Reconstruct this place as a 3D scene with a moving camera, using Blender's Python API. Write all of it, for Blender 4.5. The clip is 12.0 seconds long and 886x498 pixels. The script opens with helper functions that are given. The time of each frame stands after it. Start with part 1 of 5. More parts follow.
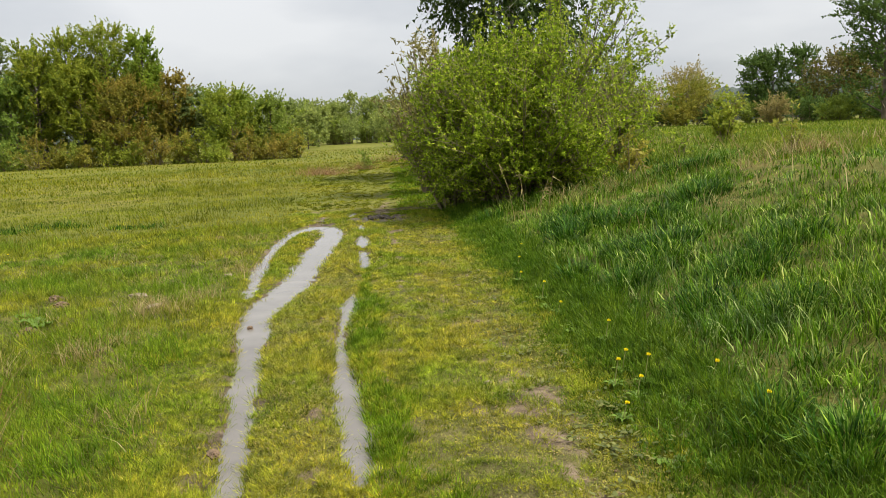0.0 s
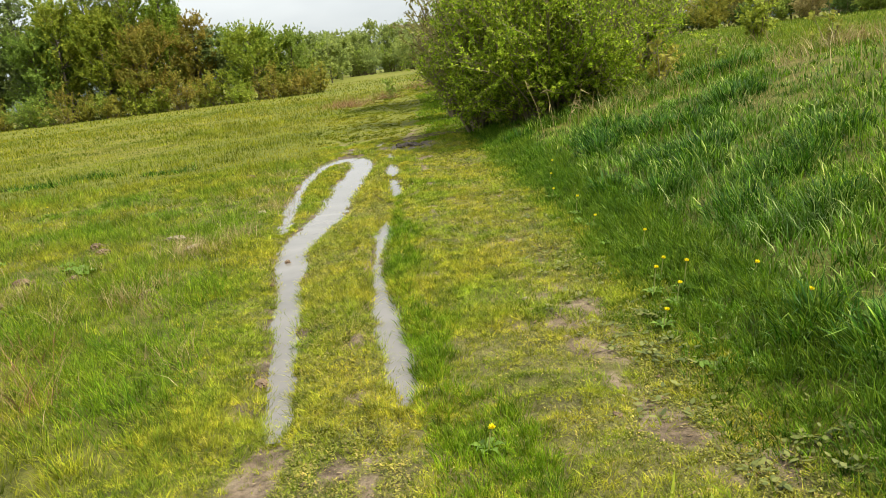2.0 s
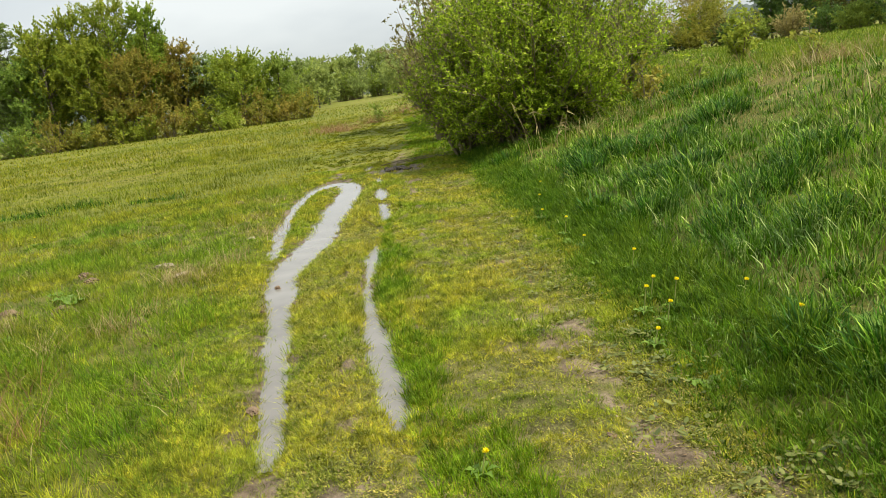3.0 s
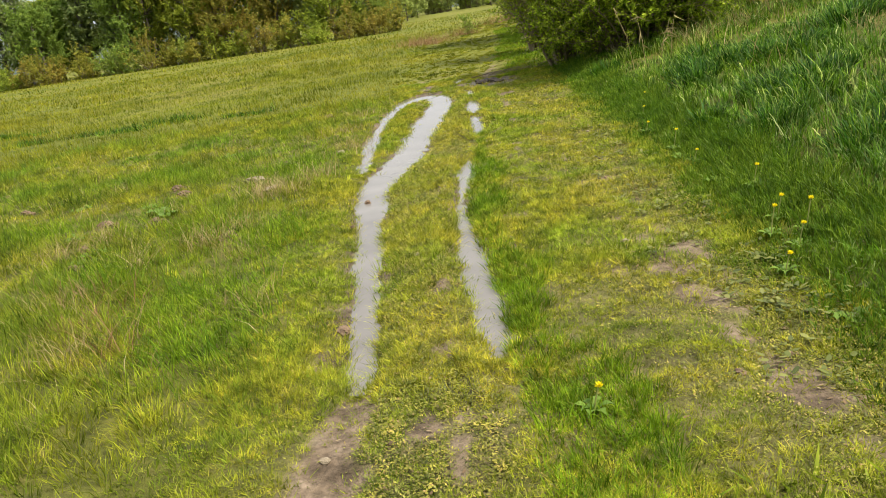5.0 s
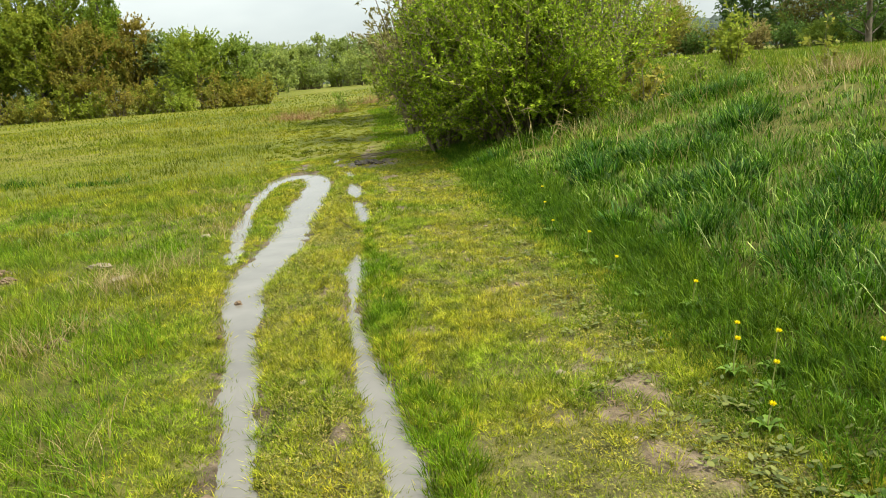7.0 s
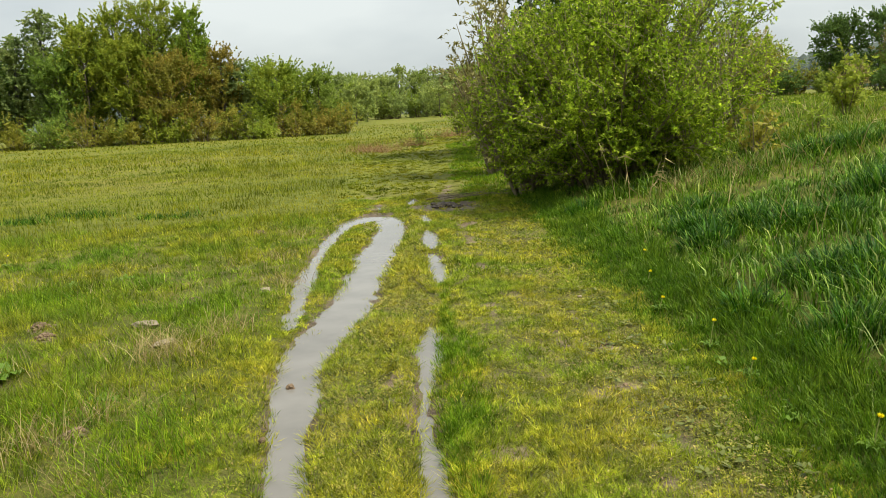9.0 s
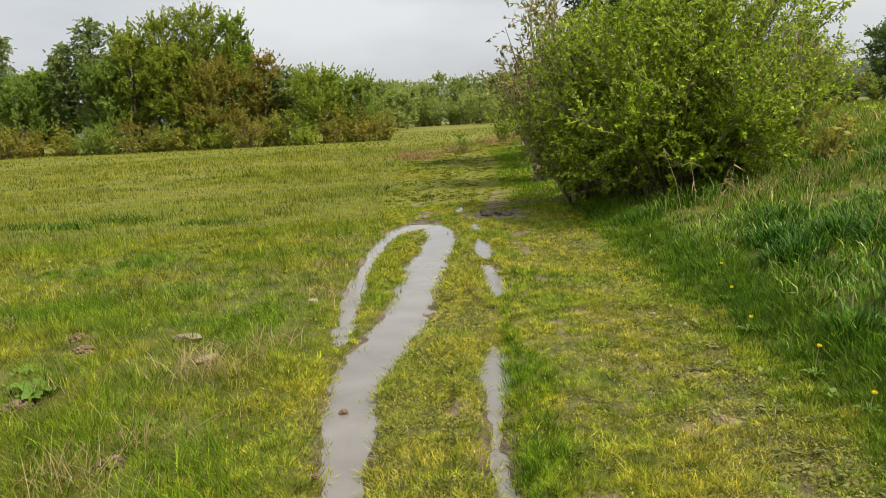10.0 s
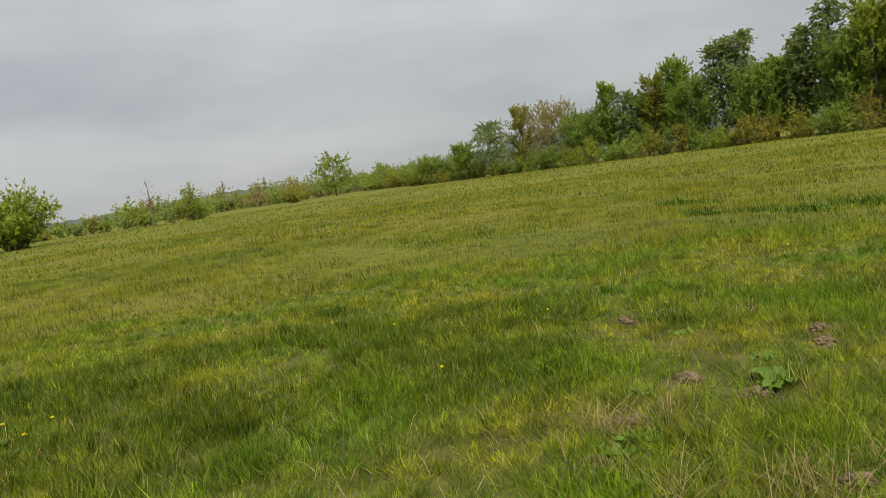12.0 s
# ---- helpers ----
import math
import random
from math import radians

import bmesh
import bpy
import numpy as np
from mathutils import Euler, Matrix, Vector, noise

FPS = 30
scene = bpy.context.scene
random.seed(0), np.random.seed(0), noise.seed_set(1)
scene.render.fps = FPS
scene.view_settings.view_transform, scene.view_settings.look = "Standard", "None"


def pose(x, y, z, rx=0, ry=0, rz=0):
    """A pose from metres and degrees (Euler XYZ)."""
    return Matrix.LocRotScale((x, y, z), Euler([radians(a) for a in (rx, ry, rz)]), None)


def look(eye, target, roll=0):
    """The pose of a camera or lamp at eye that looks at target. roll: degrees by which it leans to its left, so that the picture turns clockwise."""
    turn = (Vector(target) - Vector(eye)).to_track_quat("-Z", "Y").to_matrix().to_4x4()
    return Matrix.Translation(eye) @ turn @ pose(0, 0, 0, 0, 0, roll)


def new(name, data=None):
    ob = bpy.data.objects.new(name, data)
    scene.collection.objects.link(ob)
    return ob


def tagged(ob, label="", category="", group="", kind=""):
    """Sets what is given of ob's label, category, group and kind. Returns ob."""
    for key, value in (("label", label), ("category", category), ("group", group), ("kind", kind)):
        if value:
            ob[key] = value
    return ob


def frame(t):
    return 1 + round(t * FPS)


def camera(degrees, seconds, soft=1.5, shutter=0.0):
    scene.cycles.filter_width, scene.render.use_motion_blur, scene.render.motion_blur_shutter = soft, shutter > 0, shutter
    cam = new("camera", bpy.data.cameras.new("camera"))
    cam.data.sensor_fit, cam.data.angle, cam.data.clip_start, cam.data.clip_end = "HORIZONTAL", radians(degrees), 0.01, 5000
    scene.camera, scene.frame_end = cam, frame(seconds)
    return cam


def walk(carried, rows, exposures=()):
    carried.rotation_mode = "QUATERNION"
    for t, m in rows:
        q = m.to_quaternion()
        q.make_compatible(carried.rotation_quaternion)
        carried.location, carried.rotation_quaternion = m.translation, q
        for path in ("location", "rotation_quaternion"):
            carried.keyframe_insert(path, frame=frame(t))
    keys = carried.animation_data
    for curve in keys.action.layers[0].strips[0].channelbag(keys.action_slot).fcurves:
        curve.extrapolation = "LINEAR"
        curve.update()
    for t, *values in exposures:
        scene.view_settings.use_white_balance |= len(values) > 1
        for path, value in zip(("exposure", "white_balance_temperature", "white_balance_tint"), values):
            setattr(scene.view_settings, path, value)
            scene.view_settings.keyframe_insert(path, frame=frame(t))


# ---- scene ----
cam = camera(59.0, 12.0, soft=0.6)
PATH = [
    (0, (-0.392, 0.024, 1.56), (-0.408, 2.002, 1.265), -2.6),
    (0.5, (-0.401, 0.042, 1.538), (-0.456, 2.016, 1.22), -4.2),
    (0.7, (-0.404, 0.024, 1.527), (-0.512, 1.993, 1.188), -4.6),
    (1, (-0.397, 0.029, 1.524), (-0.554, 1.973, 1.08), -5.6),
    (1.5, (-0.385, 0.039, 1.522), (-0.549, 1.97, 1.027), -6.2),
    (2, (-0.382, 0.042, 1.521), (-0.499, 1.982, 1.05), -7.1),
    (2.5, (-0.379, 0.043, 1.524), (-0.455, 1.996, 1.101), -8.0),
    (4.5, (-0.466, 0.122, 1.494), (-0.643, 2.071, 1.084), -7.7),
    (4.8, (-0.49, 0.24, 1.462), (-0.722, 2.157, 0.944), -8.2),
    (5, (-0.481, 0.342, 1.445), (-0.807, 2.225, 0.856), -9.0),
    (5.5, (-0.547, 0.553, 1.469), (-1.019, 2.398, 0.859), -10.1),
    (6, (-0.656, 0.76, 1.448), (-0.87, 2.667, 0.882), -7.5),
    (6.5, (-0.721, 0.997, 1.449), (-0.743, 2.945, 1.0), -6.3),
    (8.5, (-0.794, 1.812, 1.528), (-0.692, 3.763, 1.098), -2.1),
    (9, (-0.848, 2.124, 1.563), (-0.987, 4.087, 1.21), -3.1),
    (9.5, (-0.941, 2.336, 1.544), (-1.191, 4.294, 1.221), -3.7),
    (10, (-1.049, 2.55, 1.523), (-1.284, 4.509, 1.193), -3.0),
    (10.5, (-1.093, 2.817, 1.509), (-1.462, 4.759, 1.204), -3.6),
    (10.8, (-1.108, 2.91, 1.55), (-1.643, 4.828, 1.362), -4.0),
    (11, (-1.112, 2.93, 1.549), (-1.707, 4.832, 1.378), -4.5),
    (11.5, (-1.163, 2.925, 1.527), (-2.126, 4.671, 1.38), -5.5),
    (11.8, (-1.264, 2.872, 1.508), (-2.691, 4.258, 1.303), -6.9),
    (12, (-1.303, 2.813, 1.503), (-2.976, 3.891, 1.308), -8.3),
]
walk(cam, [(t, look(eye, target, roll)) for t, eye, target, roll in PATH],
     exposures=[(0.0, 0.3, 6500, 10), (1.0, 0.4, 6500, 10), (1.5, 0.6, 6500, 8), (2.0, 0.58, 6500, 6), (2.5, 0.52, 6500, 5), (4.5, 0.4, 6500, 8), (5.0, 0.52, 6500, 10), (5.5, 0.6, 6500, 6), (6.5, 0.6, 6500, 1),
                (8.5, 0.52, 6500, -1), (9.5, 0.2, 6500, 8), (10.5, 0.28, 6500, 10), (10.8, -0.14, 6500, 9), (11.0, -0.24, 6500, 9), (11.5, -0.24, 6500, 9), (12.0, -0.20, 6500, 8)])

# ---------------------------------------------------------------- light
SUN_EL, SUN_AZ = 56.0, 112.0      # degrees; azimuth from +y towards +x
world = bpy.data.worlds.new("overcast_sky")
scene.world = world
world.use_nodes = True
wn, wl = world.node_tree.nodes, world.node_tree.links
wn.clear()
w_out, w_bg = wn.new("ShaderNodeOutputWorld"), wn.new("ShaderNodeBackground")
w_sky = wn.new("ShaderNodeTexSky")
w_sky.sky_type, w_sky.sun_disc = "NISHITA", False
w_sky.sun_elevation, w_sky.sun_rotation = radians(SUN_EL), radians(SUN_AZ)
w_co, w_sep = wn.new("ShaderNodeTexCoord"), wn.new("ShaderNodeSeparateXYZ")
w_map, w_noise, w_ramp = wn.new("ShaderNodeMapping"), wn.new("ShaderNodeTexNoise"), wn.new("ShaderNodeValToRGB")
w_grad, w_mul, w_mix, w_dim = (wn.new("ShaderNodeMapRange"), wn.new("ShaderNodeVectorMath"),
                               wn.new("ShaderNodeMix"), wn.new("ShaderNodeVectorMath"))
wl.new(w_co.outputs["Generated"], w_sep.inputs[0])
wl.new(w_co.outputs["Generated"], w_map.inputs[0])
w_map.inputs["Scale"].default_value = (1.0, 1.0, 3.2)
wl.new(w_map.outputs[0], w_noise.inputs["Vector"])
w_noise.inputs["Scale"].default_value, w_noise.inputs["Detail"].default_value = 1.9, 5.0
w_noise.inputs["Roughness"].default_value = 0.5
wl.new(w_noise.outputs[0], w_ramp.inputs[0])
w_ramp.color_ramp.elements[0].position, w_ramp.color_ramp.elements[0].color = 0.36, (0.74, 0.775, 0.83, 1)
w_ramp.color_ramp.elements[1].position, w_ramp.color_ramp.elements[1].color = 0.66, (1.14, 1.15, 1.16, 1)
wl.new(w_sep.outputs[2], w_grad.inputs[0])
for key, value in (("From Min", 0.0), ("From Max", 0.9), ("To Min", 0.55), ("To Max", 1.0)):
    w_grad.inputs[key].default_value = value
w_mul.operation = "SCALE"
wl.new(w_ramp.outputs[0], w_mul.inputs[0])
wl.new(w_grad.outputs[0], w_mul.inputs["Scale"])
w_dim.operation = "SCALE"
wl.new(w_sky.outputs[0], w_dim.inputs[0])
w_dim.inputs["Scale"].default_value = 0.10
w_mix.data_type = "RGBA"
w_mix.inputs["Factor"].default_value = 0.9
wl.new(w_dim.outputs[0], w_mix.inputs["A"])
wl.new(w_mul.outputs[0], w_mix.inputs["B"])
wl.new(w_mix.outputs["Result"], w_bg.inputs[0])
w_bg.inputs[1].default_value = 1.0
wl.new(w_bg.outputs[0], w_out.inputs[0])

sun_data = bpy.data.lights.new("hazy_sun", "SUN")
sun_data.energy, sun_data.angle, sun_data.color = 4.3, radians(7), (1.0, 0.94, 0.80)
sun = new("hazy_sun", sun_data)
sun_dir = Vector((math.sin(radians(SUN_AZ)) * math.cos(radians(SUN_EL)),
                  math.cos(radians(SUN_AZ)) * math.cos(radians(SUN_EL)), math.sin(radians(SUN_EL))))
sun.matrix_world = look(sun_dir * 50, (0, 0, 0))

# ---------------------------------------------------------------- helpers


def vnoise(x, y, size, seed=0):
    """Smooth value noise in 0..1 with lumps of the given size in metres."""
    x, y = np.asarray(x, float) / size + 57.3 * seed, np.asarray(y, float) / size - 31.7 * seed
    xi, yi = np.floor(x), np.floor(y)
    fx, fy = x - xi, y - yi
    fx, fy = fx * fx * (3 - 2 * fx), fy * fy * (3 - 2 * fy)

    def lump(a, b):
        v = np.sin(a * 127.1 + b * 311.7 + seed * 74.7) * 43758.5453
        return v - np.floor(v)
    return ((lump(xi, yi) * (1 - fx) + lump(xi + 1, yi) * fx) * (1 - fy)
            + (lump(xi, yi + 1) * (1 - fx) + lump(xi + 1, yi + 1) * fx) * fy)


def step(a, b, v):
    v = np.clip((v - a) / (b - a), 0, 1)
    return v * v * (3 - 2 * v)


def tri_mesh(name, verts, tris):
    me = bpy.data.meshes.new(name)
    verts, tris = np.asarray(verts, np.float32), np.asarray(tris, np.int32)
    me.vertices.add(len(verts))
    me.vertices.foreach_set("co", verts.ravel())
    me.loops.add(tris.size)
    me.loops.foreach_set("vertex_index", tris.ravel())
    me.polygons.add(len(tris))
    me.polygons.foreach_set("loop_start", np.arange(0, tris.size, 3, dtype=np.int32))
    me.update(calc_edges=True)
    return me


def bm_mesh(name, bm):
    me = bpy.data.meshes.new(name)
    bm.to_mesh(me)
    bm.free()
    return me


def part(name, me, material, parent, label=""):
    ob = new(name, me)
    me.materials.clear()
    me.materials.append(material)
    ob.parent = parent
    return tagged(ob, label)


def thing(name, label, category, x, y, z, group=""):
    ob = new(name)
    ob.location = (x, y, z)
    ob.empty_display_size = 0.1
    return tagged(ob, label, category, group)


def sheet(name, me, material, label, category, kind="stuff"):
    ob = new(name, me)
    me.materials.append(material)
    return tagged(ob, label, category, "", kind)


# ---------------------------------------------------------------- materials


def nodes_of(name):
    m = bpy.data.materials.new(name)
    m.use_nodes = True
    m.node_tree.nodes.clear()
    return m, m.node_tree.nodes, m.node_tree.links


def ramp_node(n, stops):
    r = n.new("ShaderNodeValToRGB")
    while len(r.color_ramp.elements) < len(stops):
        r.color_ramp.elements.new(0.5)
    for e, (p, c) in zip(r.color_ramp.elements, stops):
        e.position, e.color = p, (*c, 1)
    return r


def noise_node(n, l, size, detail=4.0, rough=0.55):
    g, t = n.new("ShaderNodeNewGeometry"), n.new("ShaderNodeTexNoise")
    l.new(g.outputs["Position"], t.inputs["Vector"])
    t.inputs["Scale"].default_value, t.inputs["Detail"].default_value = 1.0 / size, detail
    t.inputs["Roughness"].default_value = rough
    return t


def mixed(n, l, kind, fac, a, b):
    m = n.new("ShaderNodeMix")
    m.data_type, m.blend_type = "RGBA", kind
    for key, v in (("Factor", fac), ("A", a), ("B", b)):
        if isinstance(v, (int, float)):
            m.inputs[key].default_value = v
        elif isinstance(v, tuple):
            m.inputs[key].default_value = (*v, 1)
        else:
            l.new(v, m.inputs[key])
    return m.outputs["Result"]


def leaf_material(name, stops, patch=None, patch_size=2.0, glow=0.38, rough=0.5, gloss=0.10, mottle=1.0):
    """Thin green leaf: colour by leaf, patches over the ground, light passing through."""
    m, n, l = nodes_of(name)
    out, geo = n.new("ShaderNodeOutputMaterial"), n.new("ShaderNodeNewGeometry")
    r = ramp_node(n, stops)
    l.new(geo.outputs["Random Per Island"], r.inputs[0])
    colour = r.outputs[0]
    if patch:
        t = noise_node(n, l, patch_size, 3.0)
        pr = ramp_node(n, [(0.40, (0, 0, 0)), (0.62, (1, 1, 1))])
        l.new(t.outputs[0], pr.inputs[0])
        tint = mixed(n, l, "MIX", pr.outputs[0], (1.0, 1.0, 1.0), patch)
        colour = mixed(n, l, "MULTIPLY", 1.0, colour, tint)
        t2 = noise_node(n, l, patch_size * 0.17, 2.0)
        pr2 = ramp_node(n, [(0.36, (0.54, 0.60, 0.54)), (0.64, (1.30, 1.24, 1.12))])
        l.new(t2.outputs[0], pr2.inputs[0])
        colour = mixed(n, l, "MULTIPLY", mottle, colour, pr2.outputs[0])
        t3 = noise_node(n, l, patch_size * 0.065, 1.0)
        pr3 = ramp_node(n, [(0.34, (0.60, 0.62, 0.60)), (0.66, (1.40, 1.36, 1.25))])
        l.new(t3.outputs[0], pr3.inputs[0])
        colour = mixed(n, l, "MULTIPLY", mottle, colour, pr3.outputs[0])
    pb, tr, ms = n.new("ShaderNodeBsdfPrincipled"), n.new("ShaderNodeBsdfTranslucent"), n.new("ShaderNodeMixShader")
    l.new(colour, pb.inputs["Base Color"])
    l.new(colour, tr.inputs["Color"])
    pb.inputs["Roughness"].default_value = rough
    pb.inputs["Specular IOR Level"].default_value = gloss
    ms.inputs[0].default_value = glow
    l.new(pb.outputs[0], ms.inputs[1])
    l.new(tr.outputs[0], ms.inputs[2])
    l.new(ms.outputs[0], out.inputs[0])
    return m


def rough_material(name, stops, size, fine, bump=0.4, rough=0.85, dist=0.01):
    """Earth, bark, stone: two noises and relief."""
    m, n, l = nodes_of(name)
    out, pb = n.new("ShaderNodeOutputMaterial"), n.new("ShaderNodeBsdfPrincipled")
    a, b = noise_node(n, l, size), noise_node(n, l, fine, 5.0, 0.65)
    r = ramp_node(n, stops)
    l.new(a.outputs[0], r.inputs[0])
    grain = ramp_node(n, [(0.3, (0.7, 0.7, 0.7)), (0.7, (1.15, 1.15, 1.15))])
    l.new(b.outputs[0], grain.inputs[0])
    l.new(mixed(n, l, "MULTIPLY", 1.0, r.outputs[0], grain.outputs[0]), pb.inputs["Base Color"])
    bp = n.new("ShaderNodeBump")
    bp.inputs["Strength"].default_value, bp.inputs["Distance"].default_value = bump, dist
    l.new(b.outputs[0], bp.inputs["Height"])
    l.new(bp.outputs[0], pb.inputs["Normal"])
    pb.inputs["Roughness"].default_value = rough
    l.new(pb.outputs[0], out.inputs[0])
    return m


def ground_material():
    m, n, l = nodes_of("ground_earth_and_thatch")
    out, pb = n.new("ShaderNodeOutputMaterial"), n.new("ShaderNodeBsdfPrincipled")
    at = n.new("ShaderNodeAttribute")
    at.attribute_name = "soil"
    wet = n.new("ShaderNodeAttribute")
    wet.attribute_name = "wet"
    big, mid, fine = noise_node(n, l, 9.0, 3.0), noise_node(n, l, 0.22, 5.0, 0.65), noise_node(n, l, 0.035, 5.0, 0.7)
    thatch = ramp_node(n, [(0.30, (0.11, 0.13, 0.010)), (0.5, (0.165, 0.175, 0.013)), (0.68, (0.215, 0.195, 0.03))])
    l.new(big.outputs[0], thatch.inputs[0])
    streak = ramp_node(n, [(0.32, (0.55, 0.6, 0.5)), (0.66, (1.2, 1.15, 1.1))])
    l.new(mid.outputs[0], streak.inputs[0])
    sward = n.new("ShaderNodeAttribute")
    sward.attribute_name = "sward"
    # near earth and thatch, darkened in colour for the shade between blades
    gap_shade_earth = ramp_node(n, [(0.3, (0.055, 0.058, 0.010)), (0.52, (0.11, 0.112, 0.016)), (0.72, (0.17, 0.145, 0.038))])
    l.new(mid.outputs[0], gap_shade_earth.inputs[0])
    green = mixed(n, l, "MULTIPLY", 1.0, thatch.outputs[0], streak.outputs[0])
    green = mixed(n, l, "MIX", sward.outputs["Fac"], gap_shade_earth.outputs[0], green)
    soil = ramp_node(n, [(0.32, (0.07, 0.048, 0.028)), (0.50, (0.19, 0.137, 0.09)), (0.70, (0.32, 0.242, 0.17))])
    l.new(mid.outputs[0], soil.inputs[0])
    base = mixed(n, l, "MIX", at.outputs["Fac"], green, soil.outputs[0])
    grain = ramp_node(n, [(0.3, (0.55, 0.55, 0.55)), (0.7, (1.25, 1.25, 1.25))])
    l.new(fine.outputs[0], grain.inputs[0])
    base = mixed(n, l, "MULTIPLY", 1.0, base, grain.outputs[0])
    base = mixed(n, l, "MULTIPLY", wet.outputs["Fac"], base, (0.26, 0.24, 0.23))
    l.new(base, pb.inputs["Base Color"])
    bp = n.new("ShaderNodeBump")
    bp.inputs["Strength"].default_value, bp.inputs["Distance"].default_value = 0.9, 0.03
    l.new(fine.outputs[0], bp.inputs["Height"])
    l.new(bp.outputs[0], pb.inputs["Normal"])
    mr = n.new("ShaderNodeMapRange")
    l.new(wet.outputs["Fac"], mr.inputs[0])
    mr.inputs["To Min"].default_value, mr.inputs["To Max"].default_value = 0.9, 0.35
    l.new(mr.outputs[0], pb.inputs["Roughness"])
    pb.inputs["Specular IOR Level"].default_value = 0.3
    l.new(pb.outputs[0], out.inputs[0])
    return m


def water_material():
    m, n, l = nodes_of("muddy_water")
    out, pb = n.new("ShaderNodeOutputMaterial"), n.new("ShaderNodeBsdfPrincipled")
    a = noise_node(n, l, 0.4, 3.0)
    r = ramp_node(n, [(0.3, (0.155, 0.142, 0.128)), (0.7, (0.205, 0.188, 0.170))])
    l.new(a.outputs[0], r.inputs[0])
    l.new(r.outputs[0], pb.inputs["Base Color"])
    b, bp = noise_node(n, l, 0.06, 2.0), n.new("ShaderNodeBump")
    bp.inputs["Strength"].default_value, bp.inputs["Distance"].default_value = 0.06, 0.003
    l.new(b.outputs[0], bp.inputs["Height"])
    l.new(bp.outputs[0], pb.inputs["Normal"])
    pb.inputs["Roughness"].default_value, pb.inputs["IOR"].default_value = 0.04, 1.33
    pb.inputs["Specular IOR Level"].default_value = 0.5
    l.new(pb.outputs[0], out.inputs[0])
    return m


GROUND, WATER = ground_material(), water_material()
LITTER = leaf_material("withered_leaf_bits", [(0.0, (0.13, 0.085, 0.045)), (0.6, (0.24, 0.16, 0.085)), (1.0, (0.36, 0.28, 0.16))], None, 1.0, 0.1, 0.7, 0.2)
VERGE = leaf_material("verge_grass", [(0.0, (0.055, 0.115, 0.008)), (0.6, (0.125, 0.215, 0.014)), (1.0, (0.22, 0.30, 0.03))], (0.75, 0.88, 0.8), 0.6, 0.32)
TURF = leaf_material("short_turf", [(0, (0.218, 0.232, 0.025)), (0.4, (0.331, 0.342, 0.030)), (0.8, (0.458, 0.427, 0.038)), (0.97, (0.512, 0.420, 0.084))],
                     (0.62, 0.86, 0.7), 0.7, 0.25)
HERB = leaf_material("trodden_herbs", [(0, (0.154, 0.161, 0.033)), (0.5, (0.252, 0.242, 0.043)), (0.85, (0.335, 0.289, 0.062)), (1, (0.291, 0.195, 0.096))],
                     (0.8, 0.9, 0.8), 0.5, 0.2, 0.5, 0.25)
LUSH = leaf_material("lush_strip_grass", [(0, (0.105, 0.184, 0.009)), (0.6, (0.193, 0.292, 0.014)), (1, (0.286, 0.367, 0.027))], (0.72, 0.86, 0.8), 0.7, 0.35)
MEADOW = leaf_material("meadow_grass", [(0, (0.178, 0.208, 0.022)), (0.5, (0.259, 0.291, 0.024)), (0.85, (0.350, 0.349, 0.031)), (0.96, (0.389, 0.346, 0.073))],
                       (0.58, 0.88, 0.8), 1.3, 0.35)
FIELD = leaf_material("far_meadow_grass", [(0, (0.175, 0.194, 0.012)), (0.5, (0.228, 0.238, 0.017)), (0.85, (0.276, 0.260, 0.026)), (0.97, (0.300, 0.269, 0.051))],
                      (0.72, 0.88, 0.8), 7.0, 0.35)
# the two palest stops paint glints of light onto some blades
BANK = leaf_material("bank_grass_painted_glints", [(0.0, (0.028, 0.075, 0.005)), (0.4, (0.075, 0.175, 0.009)), (0.74, (0.135, 0.265, 0.018)), (0.88, (0.27, 0.40, 0.10)), (1.0, (0.42, 0.50, 0.24))],
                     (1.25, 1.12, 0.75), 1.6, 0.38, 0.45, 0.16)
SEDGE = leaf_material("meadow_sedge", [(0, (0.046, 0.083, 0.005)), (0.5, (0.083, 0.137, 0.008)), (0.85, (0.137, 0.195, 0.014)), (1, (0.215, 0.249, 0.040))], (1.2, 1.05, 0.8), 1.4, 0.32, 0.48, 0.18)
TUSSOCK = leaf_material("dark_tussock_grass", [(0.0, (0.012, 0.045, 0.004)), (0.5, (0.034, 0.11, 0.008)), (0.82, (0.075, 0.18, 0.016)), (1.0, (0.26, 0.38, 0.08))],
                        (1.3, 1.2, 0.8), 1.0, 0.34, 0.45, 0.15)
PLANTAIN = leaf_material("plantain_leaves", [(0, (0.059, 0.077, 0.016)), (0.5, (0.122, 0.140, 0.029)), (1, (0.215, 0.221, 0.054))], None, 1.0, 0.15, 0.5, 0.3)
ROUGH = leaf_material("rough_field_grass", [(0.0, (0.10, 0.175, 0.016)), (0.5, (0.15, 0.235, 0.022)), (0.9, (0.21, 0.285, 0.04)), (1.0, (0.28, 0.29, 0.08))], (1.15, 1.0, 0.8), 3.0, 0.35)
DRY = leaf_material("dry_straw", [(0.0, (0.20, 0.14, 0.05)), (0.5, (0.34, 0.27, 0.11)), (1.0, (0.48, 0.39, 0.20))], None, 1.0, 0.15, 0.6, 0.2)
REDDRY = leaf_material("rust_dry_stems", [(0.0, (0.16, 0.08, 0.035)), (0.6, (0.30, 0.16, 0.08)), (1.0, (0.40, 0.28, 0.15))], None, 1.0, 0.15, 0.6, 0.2)
